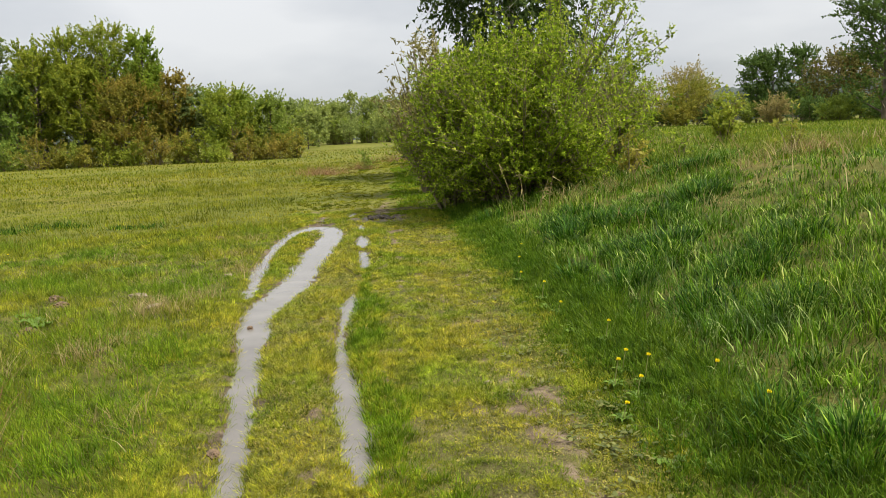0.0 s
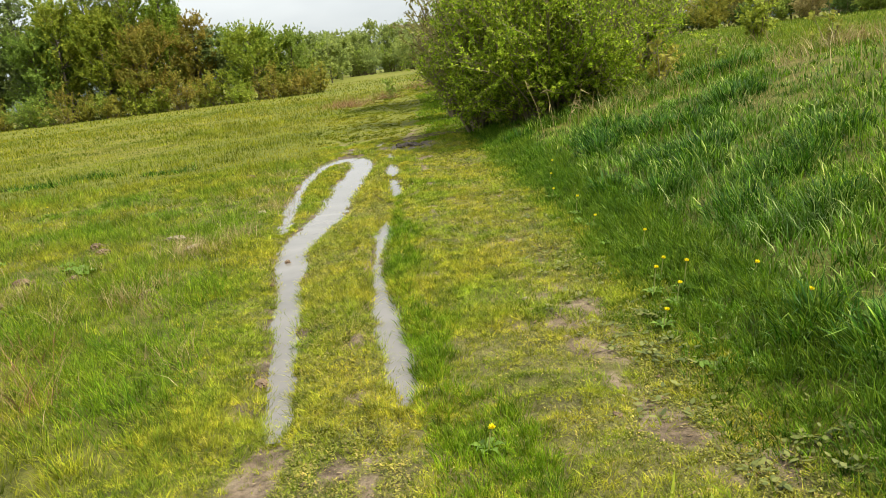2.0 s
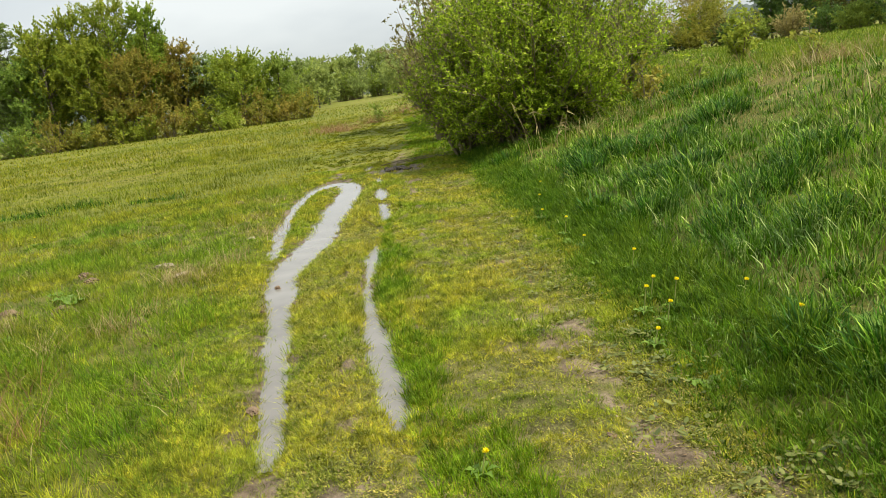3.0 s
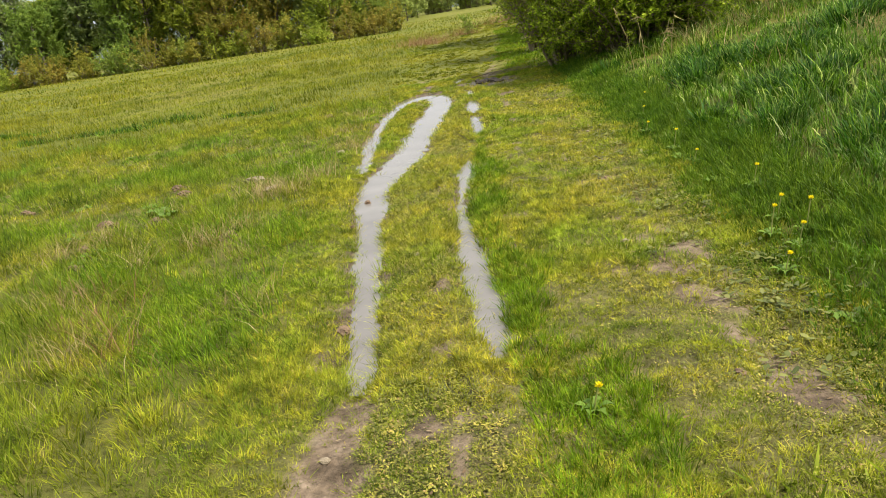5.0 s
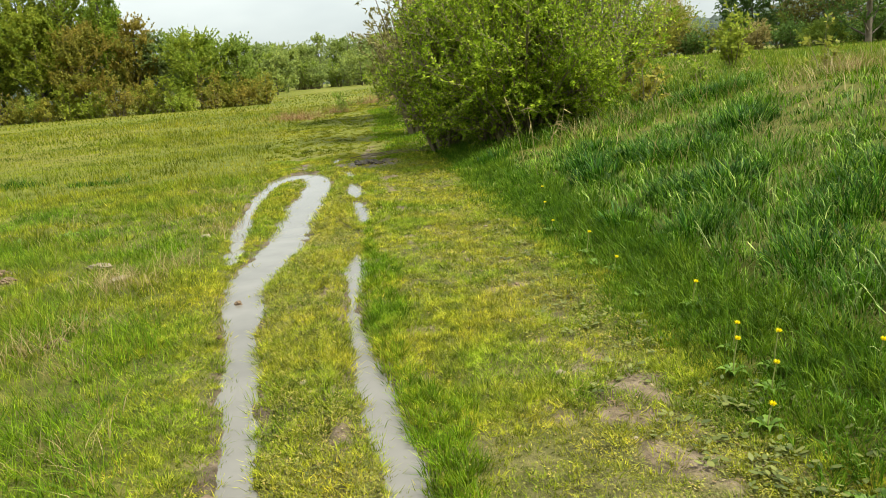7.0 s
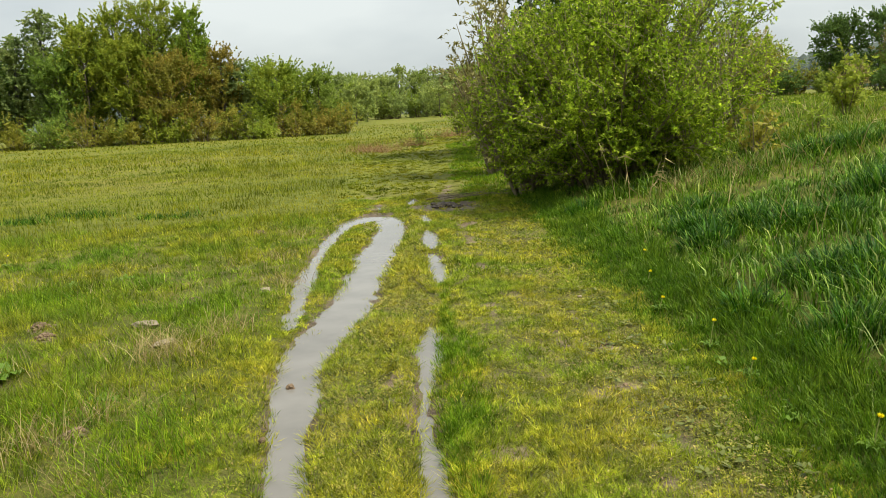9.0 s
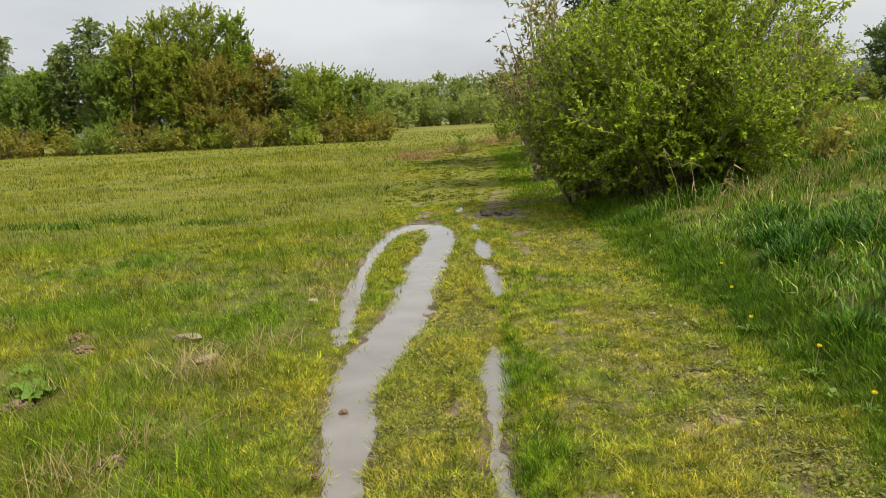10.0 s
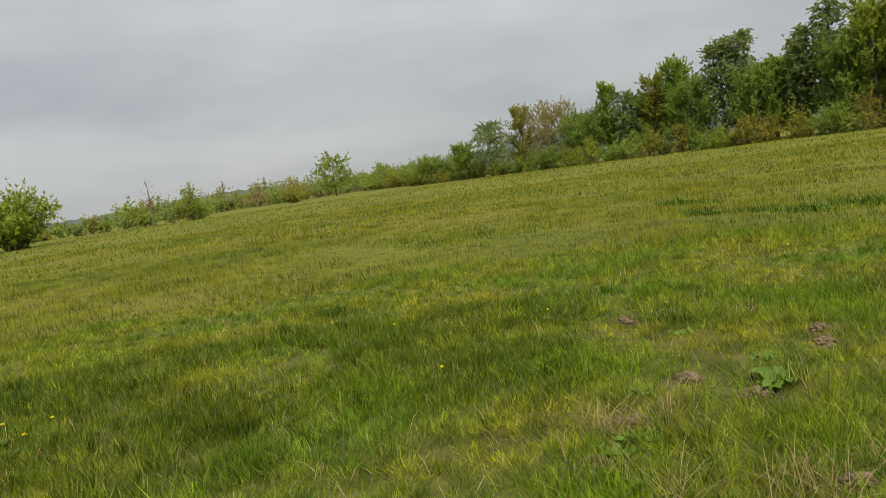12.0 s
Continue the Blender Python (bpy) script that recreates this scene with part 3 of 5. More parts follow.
def flat_leaves(rng, x, y, size, lift, tilt=0.5, slim=0.5, small=False, az=None):
    n = len(x)
    az, up = rng.uniform(0, 2 * np.pi, n) if az is None else az, rng.uniform(-0.15, tilt, n)
    d = np.stack([np.cos(az) * np.cos(up), np.sin(az) * np.cos(up), np.sin(up)], 1)
    s = np.stack([-np.sin(az), np.cos(az), rng.uniform(-0.3, 0.3, n)], 1)
    b = np.stack([x, y, ground_h(x, y) + lift * rng.uniform(0.2, 1, n)], 1)
    size = (size * rng.uniform(0.5, 1.3, n))[:, None]
    if small:
        v = np.stack([b, b + d * size * 0.5 + s * size * 0.5 * slim, b + d * size, b + d * size * 0.5 - s * size * 0.5 * slim], 1).reshape(-1, 3)
        return v, ((np.arange(n) * 4)[:, None, None] + np.array([[0, 1, 2], [0, 2, 3]])[None]).reshape(-1, 3)
    v = np.stack([b, b + d * size * 0.35 + s * size * 0.5 * slim, b + d * size * 0.75 + s * size * 0.42 * slim, b + d * size,
                  b + d * size * 0.75 - s * size * 0.42 * slim, b + d * size * 0.35 - s * size * 0.5 * slim], 1).reshape(-1, 3)
    o = (np.arange(n) * 6)[:, None, None]
    return v, (o + np.array([[0, 1, 5], [1, 2, 5], [2, 4, 5], [2, 3, 4]])[None]).reshape(-1, 3)


# small round leaves of trodden herbs: thick on the strip between the ruts and along the worn right rut
sets = []
for y0, y1, dens, size in ((1.9, 4.2, 20000, 0.0125), (4.2, 6.5, 12500, 0.015), (6.5, 9.0, 7500, 0.019), (9.0, 14.5, 2400, 0.03)):
    x, y = scatter(rng, -2.7, 0.9, y0, y1, dens)
    dl, df = lateral(x, y)
    thin, rr = np.interp(y, THIN_Y, THIN_X), np.interp(y, RUT_Y, RUT_R)
    lot = 0.85 * step(0.0, 0.12, dl) * (1 - step(-0.12, 0.02, x - thin)) + 0.55 * np.exp(-((x - rr - 0.02) / 0.36) ** 2) + 0.12
    ok = (dl > -0.3) & (df < -0.04) & (puddle_reach(x, y)[0] > 1.15) & (rng.random(len(x)) > 0.92 * soil_amount(x, y))
    ok &= rng.random(len(x)) < lot * step(0.22, 0.62, 0.55 * vnoise(x, y, 0.09, 31) + 0.45 * vnoise(x, y, 0.35, 32) + 0.1)
    sets.append(flat_leaves(rng, x[ok], y[ok], size, 0.02, 0.8, 0.5, True))
sheet("track_herbs", tri_mesh("track_herbs", *merged(sets)), HERB, "low broad-leaved weeds trodden on the track", "weeds")

# plantain rosettes lying flat on the worn right rut
sets = []
for y0, y1, dens, size in ((2.0, 4.4, 150, 0.034), (4.4, 8.5, 80, 0.034)):
    cx, cy = scatter(rng, -0.9, 1.0, y0, y1, dens)
    rr = np.interp(cy, RUT_Y, RUT_R)
    ok = (np.abs(cx - rr - 0.08) < 0.10 + 0.30 * rng.random(len(cx))) & (vnoise(cx, cy, 0.3, 33) > 0.36) & (rng.random(len(cx)) < 1 - 0.45 * step(4, 8, cy))
    cx, cy = cx[ok], cy[ok]
    who, x, y, az, r = tufts(rng, cx, cy, 0.03, 6)
    sets.append(flat_leaves(rng, x, y, size, 0.03, 0.5, 0.52, False, az))
sheet("plantain", tri_mesh("plantain", *merged(sets)), PLANTAIN, "flat grey-green plantain leaves on bare earth", "weeds")

# withered leaves and bits of stalk on the worn ruts
x, y = scatter(rng, -2.4, 1.0, 2.0, 8.5, 420)
rl, rr = np.interp(y, RUT_Y, RUT_L), np.interp(y, RUT_Y, RUT_R)
ok = rng.random(len(x)) < 0.6 * np.exp(-((x - rr) / 0.3) ** 2) + 0.25 * np.exp(-((x - rl - 0.3) / 0.35) ** 2)
ok &= puddle_reach(x, y)[0] > 1.2
sheet("leaf_litter", tri_mesh("leaf_litter", *flat_leaves(rng, x[ok], y[ok], 0.022, 0.012, 0.4, 0.34)), LITTER, "withered brown leaf bits on the worn rut", "leaf litter")

# lush strip beside the thin puddle, soft patches in the near meadow, green verge far along the track
sets = []
cx, cy = scatter(rng, -1.5, 0.0, 2.0, 8.8, 420)
c = np.interp(cy, THIN_Y, THIN_X)
ok = (cx > c + 0.05) & (cx < c + 0.09 + 0.34 * vnoise(cx, cy, 0.5, 41) * (1 - step(6.5, 8.6, cy)) + 0.34 * (1 - step(2.8, 3.7, cy)))
ok &= puddle_reach(cx, cy)[0] > 0.9
cx, cy = cx[ok], cy[ok]
who, x, y, az, r = tufts(rng, cx, cy, 0.04, 22)
sets.append(blades(rng, x, y, 0.088 * (1 - 0.3 * r) * rng.uniform(0.5, 1.3, len(x)), np.full(len(x), 0.0045), 0.75, 2, 0.0, None, az))
for px, py, sx, sy in ((-2.65, 4.25, 0.45, 0.5), (-3.5, 4.9, 0.4, 0.5), (-2.55, 5.5, 0.3, 0.5), (-3.3, 5.9, 0.4, 0.35), (-2.3, 3.6, 0.35, 0.5), (-5.2, 6.3, 0.5, 0.35), (-6.0, 5.1, 0.7, 0.4), (-4.8, 8.6, 0.7, 0.4), (-3.2, 8.2, 0.3, 0.5)):
    n = int(5200 * sx * sy)
    x, y = px + sx * rng.normal(0, 0.55, n), py + sy * rng.normal(0, 0.55, n)
    ok = (soil_amount(x, y) < 0.4) & (puddle_reach(x, y)[0] > 2)
    x, y = x[ok], y[ok]
    sets.append(blades(rng, x, y, 0.17 * rng.uniform(0.4, 1.2, len(x)) * (0.5 + vnoise(x, y, 0.25, 44)), np.full(len(x), 0.0048 if py < 6 else 0.006), 0.9, 2, 0.3))
cx, cy = scatter(rng, -4.5, 1.5, 14.5, 36, 26)
dl, df = lateral(cx, cy)
ok = (df > -0.9 + 0.6 * vnoise(cx, cy, 1.2, 43)) & (df < 1.6) & (soil_amount(cx, cy) < 0.3)
cx, cy = cx[ok], cy[ok]
who, x, y, az, r = tufts(rng, cx, cy, 0.13, 20)
sets.append(blades(rng, x, y, 0.11 * (1 - 0.3 * r) * rng.uniform(0.5, 1.3, len(x)), np.full(len(x), 0.02), 0.7, 1, 0.0, None, az))
sheet("lush_grass", tri_mesh("lush_grass", *merged(sets)), LUSH, "fresh green grass edging the track", "grass")

# close short grass along the foot of the bank
sets = []
for y0, y1, dens, w in ((2.0, 5.5, 330, 0.0055), (5.5, 9.0, 240, 0.008), (9.0, 16.0, 130, 0.012)):
    cx, cy = scatter(rng, -1.6, 1.7, y0, y1, dens)
    dl, df = lateral(cx, cy)
    ok = (df > -0.12 + 0.30 * (vnoise(cx, cy, 0.5, 42) - 0.5)) & (df < 0.6) & (puddle_reach(cx, cy)[0] > 2)
    cx, cy, df = cx[ok], cy[ok], df[ok]
    who, x, y, az, r = tufts(rng, cx, cy, 0.055, 20)
    sets.append(blades(rng, x, y, (0.05 + 0.24 * np.clip(df + 0.1, 0, 0.7))[who] * (1 - 0.3 * r) * rng.uniform(0.6, 1.3, len(x)), np.full(len(x), w), 0.8, 2 if y0 < 5 else 1, 0.0, None, az))
sheet("verge_grass", tri_mesh("verge_grass", *merged(sets)), VERGE, "close deep-green grass at the foot of the bank", "grass")

# small tufts standing in the shallow water and hanging over its rim
sets = []
for spec in PUDDLES.values():
    if spec[1][0] > 14:
        continue
    n = int(48 * (spec[1][-1] - spec[1][0]))
    cy = spec[1][0] - 0.1 + (spec[1][-1] - spec[1][0] + 0.2) * rng.random(n) ** 1.5
    side = rng.choice([-1.0, 1.0], n)
    hw = np.interp(cy, spec[1], spec[3])
    cx = np.interp(cy, spec[1], spec[2]) + side * (hw + rng.uniform(-0.03, 0.07, n)) * np.where(rng.random(n) < 0.08, 0.4, 1.0)
    who, x, y, az, r = tufts(rng, cx, cy, 0.028, 12)
    size = rng.uniform(0.5, 1.2, n)[who]
    base = np.maximum(ground_h(x, y), spec[0] - 0.01) - 0.004
    sets.append(blades(rng, x, y, 0.055 * size * rng.uniform(0.5, 1.2, len(x)) * (1 - 0.5 * step(6, 10, y)), 0.0032 + 0.0004 * y, 1.0, 1, 0.0, base, az))
sheet("puddle_grass", tri_mesh("puddle_grass", *merged(sets)), TURF, "short grass tufts standing at the puddle rims", "grass")

# the open meadow in tufts, coarser with distance
sets = []
for r0, r1, dens, cnt, w, h, seg, a0, a1 in ((0.6, 4.4, 165, 26, 0.0050, 0.135, 2, -100, 8), (4.4, 7.5, 118, 25, 0.0078, 0.14, 1, -100, 8), (7.5, 12.5, 68, 20, 0.0125, 0.145, 1, -100, 8)):
    cx, cy = ring(rng, r0, r1, a0, a1, dens)
    dl, df = lateral(cx, cy)
    ok = (dl < -0.25 + 0.45 * (vnoise(cx, cy, 0.3, 51) - 0.5) - 0.3 * rng.random(len(cx))) & (puddle_reach(cx, cy)[0] > 1.5)
    ok &= rng.random(len(cx)) < (1.05 - 0.97 * soil_amount(cx, cy)) * (0.4 + 0.9 * vnoise(cx, cy, 0.5, 52))
    cx, cy, dl = cx[ok], cy[ok], dl[ok]
    size = rng.uniform(0.5, 1.35, len(cx)) * (0.4 + 1.05 * vnoise(cx, cy, 0.9, 53)) * (0.5 + 0.55 * step(0.3, 1.8, -dl))
    who, x, y, az, r = tufts(rng, cx, cy, 0.085 * np.sqrt(size), cnt)
    hh = h * size[who] * (1 - 0.3 * r) * rng.uniform(0.45, 1.3, len(x))
    sets.append(blades(rng, x, y, hh, w * rng.uniform(0.6, 1.3, len(x)), 0.75, seg, 0.1, None, az))
    x, y = ring(rng, r0, r1, a0, a1, dens * 6)
    dl, df = lateral(x, y)
    ok = (dl < -0.3) & (puddle_reach(x, y)[0] > 1.5) & (rng.random(len(x)) < 1 - 0.9 * soil_amount(x, y))
    x, y = x[ok], y[ok]
    sets.append(blades(rng, x, y, h * 0.5 * rng.uniform(0.4, 1.2, len(x)), w * rng.uniform(0.6, 1.2, len(x)), 0.8, 1))
x, y = scatter(rng, -9.0, 0.8, -6.0, 2.3, 200)
ok = rng.random(len(x)) < 1 - 0.9 * soil_amount(x, y)
x, y = x[ok], y[ok]
sets.append(blades(rng, x, y, 0.09 * rng.uniform(0.4, 1.3, len(x)), np.full(len(x), 0.018), 0.8, 1))
sheet("meadow_grass", tri_mesh("meadow_grass", *merged(sets)), MEADOW, "tussocky spring meadow grass in mixed greens", "grass")
sets = [far_track]
for r0, r1, dens, w, h in ((11.5, 26.0, 210, 0.015, 0.12), (25.0, 46.0, 50, 0.032, 0.13), (45.0, 95.0, 6, 0.08, 0.13)):
    x, y = ring(rng, r0, r1, -100, 12, dens)
    dl, df = lateral(x, y)
    ok = ((dl < -0.4 - 0.4 * rng.random(len(x))) | (y > 42 + 6 * rng.random(len(x)))) & (df < 0.3) & (puddle_reach(x, y)[0] > 2)
    x, y = x[ok], y[ok]
    hh = h * (0.35 + 1.2 * vnoise(x, y, 1.6, 55) * (0.5 + vnoise(x, y, 0.5, 56))) * rng.uniform(0.5, 1.4, len(x))
    sets.append(blades(rng, x, y, hh, w * rng.uniform(0.6, 1.3, len(x)), 0.5, 1))
sheet("field_grass", tri_mesh("field_grass", *merged(sets)), FIELD, "olive-green meadow grass stretching to the trees", "grass")
# darker sedge patches in the meadow
sets = []
cx, cy = ring(rng, 3.4, 9.0, -100, -44, 85)
dl, df = lateral(cx, cy)
ok = (dl < -1.6) & (vnoise(cx, cy, 1.4, 58) + 0.22 * step(-4.2, -6.0, cx) + 0.3 * (vnoise(cx, cy, 0.4, 67) - 0.5) > 0.52) & (soil_amount(cx, cy) < 0.3)
cx, cy = cx[ok], cy[ok]
who, x, y, az, r = tufts(rng, cx, cy, 0.09, 16)
sets.append(blades(rng, x, y, 0.19 * (1 - 0.3 * r) * rng.uniform(0.4, 1.3, len(x)) * (0.6 + 0.7 * vnoise(x, y, 0.5, 59)), np.full(len(x), 0.0065), 0.7, 2, 0.1, None, az))
for px, py, sx, sy in ((-5.4, 7.6, 0.4, 0.25), (-4.9, 9.0, 0.5, 0.35), (-9.6, 6.5, 0.5, 0.3), (-3.75, 5.1, 0.28, 0.2), (-3.8, 5.5, 0.25, 0.2), (-6.4, 4.1, 0.6, 0.3)):
    n = int(3200 * sx * sy)
    x, y = px + sx * rng.normal(0, 0.5, n), py + sy * rng.normal(0, 0.5, n)
    sets.append(blades(rng, x, y, 0.25 * rng.uniform(0.4, 1.2, n) * (0.4 + vnoise(x, y, 0.3, 57)), np.full(n, 0.0065), 0.6, 1))
sheet("sedge_patches", tri_mesh("sedge_patches", *merged(sets)), SEDGE, "darker blue-green grass patches in the meadow", "grass")

sets = []
for px, py, sx, sy in ((-8.9, 14.5, 0.9, 0.22), (-8.0, 15.1, 0.7, 0.3), (-10.8, 14.6, 0.6, 0.3), (-6.3, 14.6, 0.6, 0.25), (-9.6, 6.5, 0.35, 0.2), (-12.5, 16.5, 1.0, 0.3)):
    n = int(2300 * sx * sy)
    x, y = px + sx * rng.normal(0, 0.5, n), py + sy * rng.normal(0, 0.5, n)
    sets.append(blades(rng, x, y, 0.19 * rng.uniform(0.4, 1.2, n) * (0.4 + vnoise(x, y, 0.3, 57)), np.full(n, 0.012), 0.8, 2))
sheet("dark_sedge", tri_mesh("dark_sedge", *merged(sets)), TUSSOCK, "low dark green sedge patch in the meadow", "grass")


def arched(rng, x, y, length, width, az, th0, th1, seg):
    """Long leaves that rise at th0 from the upright and bow over to th1, broad side up."""
    n = len(x)
    turn = az + rng.normal(0, 0.45, n)
    side = np.stack([-np.sin(turn), np.cos(turn), np.zeros(n)], 1)
    out = np.stack([np.cos(az) - 0.12, np.sin(az), np.zeros(n)], 1)
    c = np.stack([x, y, ground_h(x, y) - 0.012], 1)
    rows = []
    for j in range(seg + 1):
        t = j / seg
        if j:
            th = th0 + (th1 - th0) * ((j - 0.5) / seg) ** 2.0
            c = c + (length / seg)[:, None] * (out * np.sin(th)[:, None] + np.cos(th)[:, None] * np.array([0, 0, 1.0]))
        if j < seg:
            w = (width * (0.62 + 0.9 * t * (1 - t)) * (1 - t ** 3) * 0.5)[:, None]
            rows += [c - side * w, c + side * w]
        else:
            rows.append(c)
    m = 2 * seg + 1
    pat = []
    for j in range(seg - 1):
        pat += [[2 * j, 2 * j + 1, 2 * j + 3], [2 * j, 2 * j + 3, 2 * j + 2]]
    pat.append([2 * seg - 2, 2 * seg - 1, 2 * seg])
    return np.stack(rows, 1).reshape(-1, 3), ((np.arange(n) * m)[:, None, None] + np.array(pat)[None]).reshape(-1, 3)


# tall grass on the bank and the rough ground behind it, in arching tussocks
sets = []
for r0, r1, dens, cnt, w, h, seg, a0, a1 in ((1.4, 6.2, 165, 20, 0.0084, 0.185, 3, -6, 60), (6.2, 14.0, 74, 16, 0.0135, 0.185, 2, -8, 44), (14.0, 30.0, 7, 13, 0.030, 0.17, 1, 2, 44)):
    cx, cy = ring(rng, r0, r1, a0, a1, dens, -0.4, 0.5)
    dl, df = lateral(cx, cy)
    ok = (df > 0.18 + 0.40 * (vnoise(cx, cy, 0.5, 61) - 0.5)) & (rng.random(len(cx)) < 0.25 + 1.2 * vnoise(cx, cy, 0.7, 64) ** 1.5)
    cx, cy, df = cx[ok], cy[ok], df[ok]
    size = (0.34 + 0.66 * step(0.0, 1.1, df)) * rng.uniform(0.45, 1.3, len(cx)) * (0.45 + 0.95 * vnoise(cx, cy, 0.7, 63)) * (1 - 0.3 * step(2, 4, df))
    who, x, y, az, r = tufts(rng, cx, cy, 0.10 * np.sqrt(size) * (1.0 if r0 < 6 else 1.4 if r0 < 14 else 3.0), cnt)
    n = len(x)
    ln = h * size[who] * rng.uniform(0.55, 1.25, n)
    sets.append(arched(rng, x, y, ln, w * rng.uniform(0.6, 1.35, n), az + rng.normal(0, 0.9, n), 0.05 + 0.4 * r * rng.random(n), rng.uniform(0.5, 1.6, n) + 1.5 * rng.random(n) ** 1.5, seg))
x, y = ring(rng, 1.4, 9.0, -6, 58, 620, -0.4, 0.5)
dl, df = lateral(x, y)
ok = df > 0.3
x, y = x[ok], y[ok]
sets.append(blades(rng, x, y, 0.10 * rng.uniform(0.4, 1.3, len(x)), np.full(len(x), 0.008), 0.6, 1, 0.1))
x, y = scatter(rng, 0.8, 7.5, -6.0, 1.9, 200)
ok = lateral(x, y)[1] > 0.2
x, y = x[ok], y[ok]
sets.append(blades(rng, x, y, 0.2 * rng.uniform(0.4, 1.3, len(x)), np.full(len(x), 0.022), 0.8, 1, 0.1))
sheet("bank_grass", tri_mesh("bank_grass", *merged(sets)), BANK, "tall lush arching grass on the bank", "grass")
sets = []
for r0, r1, dens, w, h in ((11.0, 20.0, 190, 0.016, 0.17), (20.0, 38.0, 62, 0.028, 0.17), (38.0, 85.0, 11, 0.065, 0.17)):
    x, y = ring(rng, r0, r1, 4, 46, dens, -0.4, 0.5)
    dl, df = lateral(x, y)
    ok = df > 1.3
    x, y = x[ok], y[ok]
    hh = h * (0.45 + 1.0 * vnoise(x, y, 1.3, 65) * (0.5 + vnoise(x, y, 0.4, 66))) * rng.uniform(0.5, 1.4, len(x))
    sets.append(blades(rng, x, y, hh, w * rng.uniform(0.6, 1.3, len(x)), 0.6, 1))
sheet("rough_field_grass", tri_mesh("rough_field_grass", *merged(sets)), ROUGH, "fresh green rough grass behind the bank", "grass")
# darker, denser tussocks standing out of the bank, each a plant of its own
for px, py, pr in ((1.06, 9.55, 0.42), (1.45, 9.2, 0.45), (1.66, 8.8, 0.4), (1.3, 10.4, 0.4), (0.95, 8.85, 0.32), (1.65, 7.35, 0.42), (1.35, 7.4, 0.38), (1.43, 6.86, 0.38), (1.91, 5.95, 0.42), (1.36, 5.3, 0.36),
                   (1.92, 8.65, 0.4), (1.04, 6.35, 0.34), (0.74, 7.15, 0.22), (0.25, 12.1, 0.28), (3.07, 12.0, 0.5), (3.4, 11.8, 0.4), (1.0, 3.4, 0.22), (1.15, 3.0, 0.25), (2.4, 6.4, 0.45), (1.7, 4.8, 0.32), (2.6, 9.3, 0.45)):
    pr *= 0.8
    n = int(3000 * pr ** 1.6)
    a, r = rng.uniform(0, 2 * np.pi, n), np.sqrt(rng.random(n))
    x, y = px + pr * r * np.cos(a), py + pr * r * np.sin(a)
    tv, tt = arched(rng, x, y, 0.29 * (1.05 - 0.45 * r) * rng.uniform(0.5, 1.2, n), np.where(y < 7, 0.0088, 0.0125) * rng.uniform(0.7, 1.3, n), a + rng.normal(0, 0.7, n),
                       0.05 + 0.5 * r * rng.random(n), rng.uniform(0.7, 1.7, n) + 1.5 * rng.random(n) ** 1.5, 3)
    foot = np.array([px, py, float(ground_h(px, py))])
    tussock = new("grass_tussock", tri_mesh("grass_tussock", tv - foot, tt))
    tussock.data.materials.append(TUSSOCK)
    tussock.location = foot
    tagged(tussock, "dense dark green grass tussock arching on the bank" if pr > 0.28 else "small dark green grass tussock on the bank", "grass tussock", "tussocks on the bank")
# pale straw and stalks left from last year
sets = []
x, y = ring(rng, 7.0, 20.0, 8, 42, 14, -0.4, 0.5)
dl, df = lateral(x, y)
ok = (df > 1.2) & (vnoise(x, y, 1.5, 71) > 0.45)
x, y = x[ok], y[ok]
sets.append(blades(rng, x, y, 0.42 * rng.uniform(0.4, 1.2, len(x)), np.full(len(x), 0.012), 0.7, 2))
x, y = ring(rng, 2.0, 12.0, -95, -5, 60)
dl, df = lateral(x, y)
ok = (dl < -0.5) & (vnoise(x, y, 0.8, 72) > 0.5)
x, y = x[ok], y[ok]
sets.append(blades(rng, x, y, 0.16 * rng.uniform(0.4, 1.3, len(x)), np.full(len(x), 0.005), 0.7, 2))
sheet("dry_straw", tri_mesh("dry_straw", *merged(sets)), DRY, "scattered pale dry straw of last year", "straw")

# ---------------------------------------------------------------- trees and shrubs


def unit(v):
    return v / np.maximum(np.linalg.norm(v, axis=-1, keepdims=True), 1e-9)


def tubes(pts, rad, sides):
    """Tapered stems along polylines: pts (n, k, 3), rad (n, k)."""
    n, k, _ = pts.shape
    tan = unit(np.gradient(pts, axis=1))
    ref = np.where(np.abs(tan[..., 2:3]) > 0.9, np.array([1.0, 0, 0]), np.array([0, 0, 1.0]))
    u = unit(np.cross(tan, ref))
    w = np.cross(tan, u)
    a = np.arange(sides) * 2 * np.pi / sides
    v = pts[:, :, None] + rad[:, :, None, None] * (np.cos(a)[:, None] * u[:, :, None] + np.sin(a)[:, None] * w[:, :, None])
    idx = np.arange(n * k * sides).reshape(n, k, sides)
    p, q = idx[:, :-1], idx[:, 1:]
    pn, qn = np.roll(p, -1, 2), np.roll(q, -1, 2)
    t = np.concatenate([np.stack([p, pn, qn], -1).reshape(-1, 3), np.stack([p, qn, q], -1).reshape(-1, 3)])
    return v.reshape(-1, 3), t


def bezier(p0, p1, p2, t):
    t = t[..., None]
    return (1 - t) ** 2 * p0 + 2 * t * (1 - t) * p1 + t * t * p2


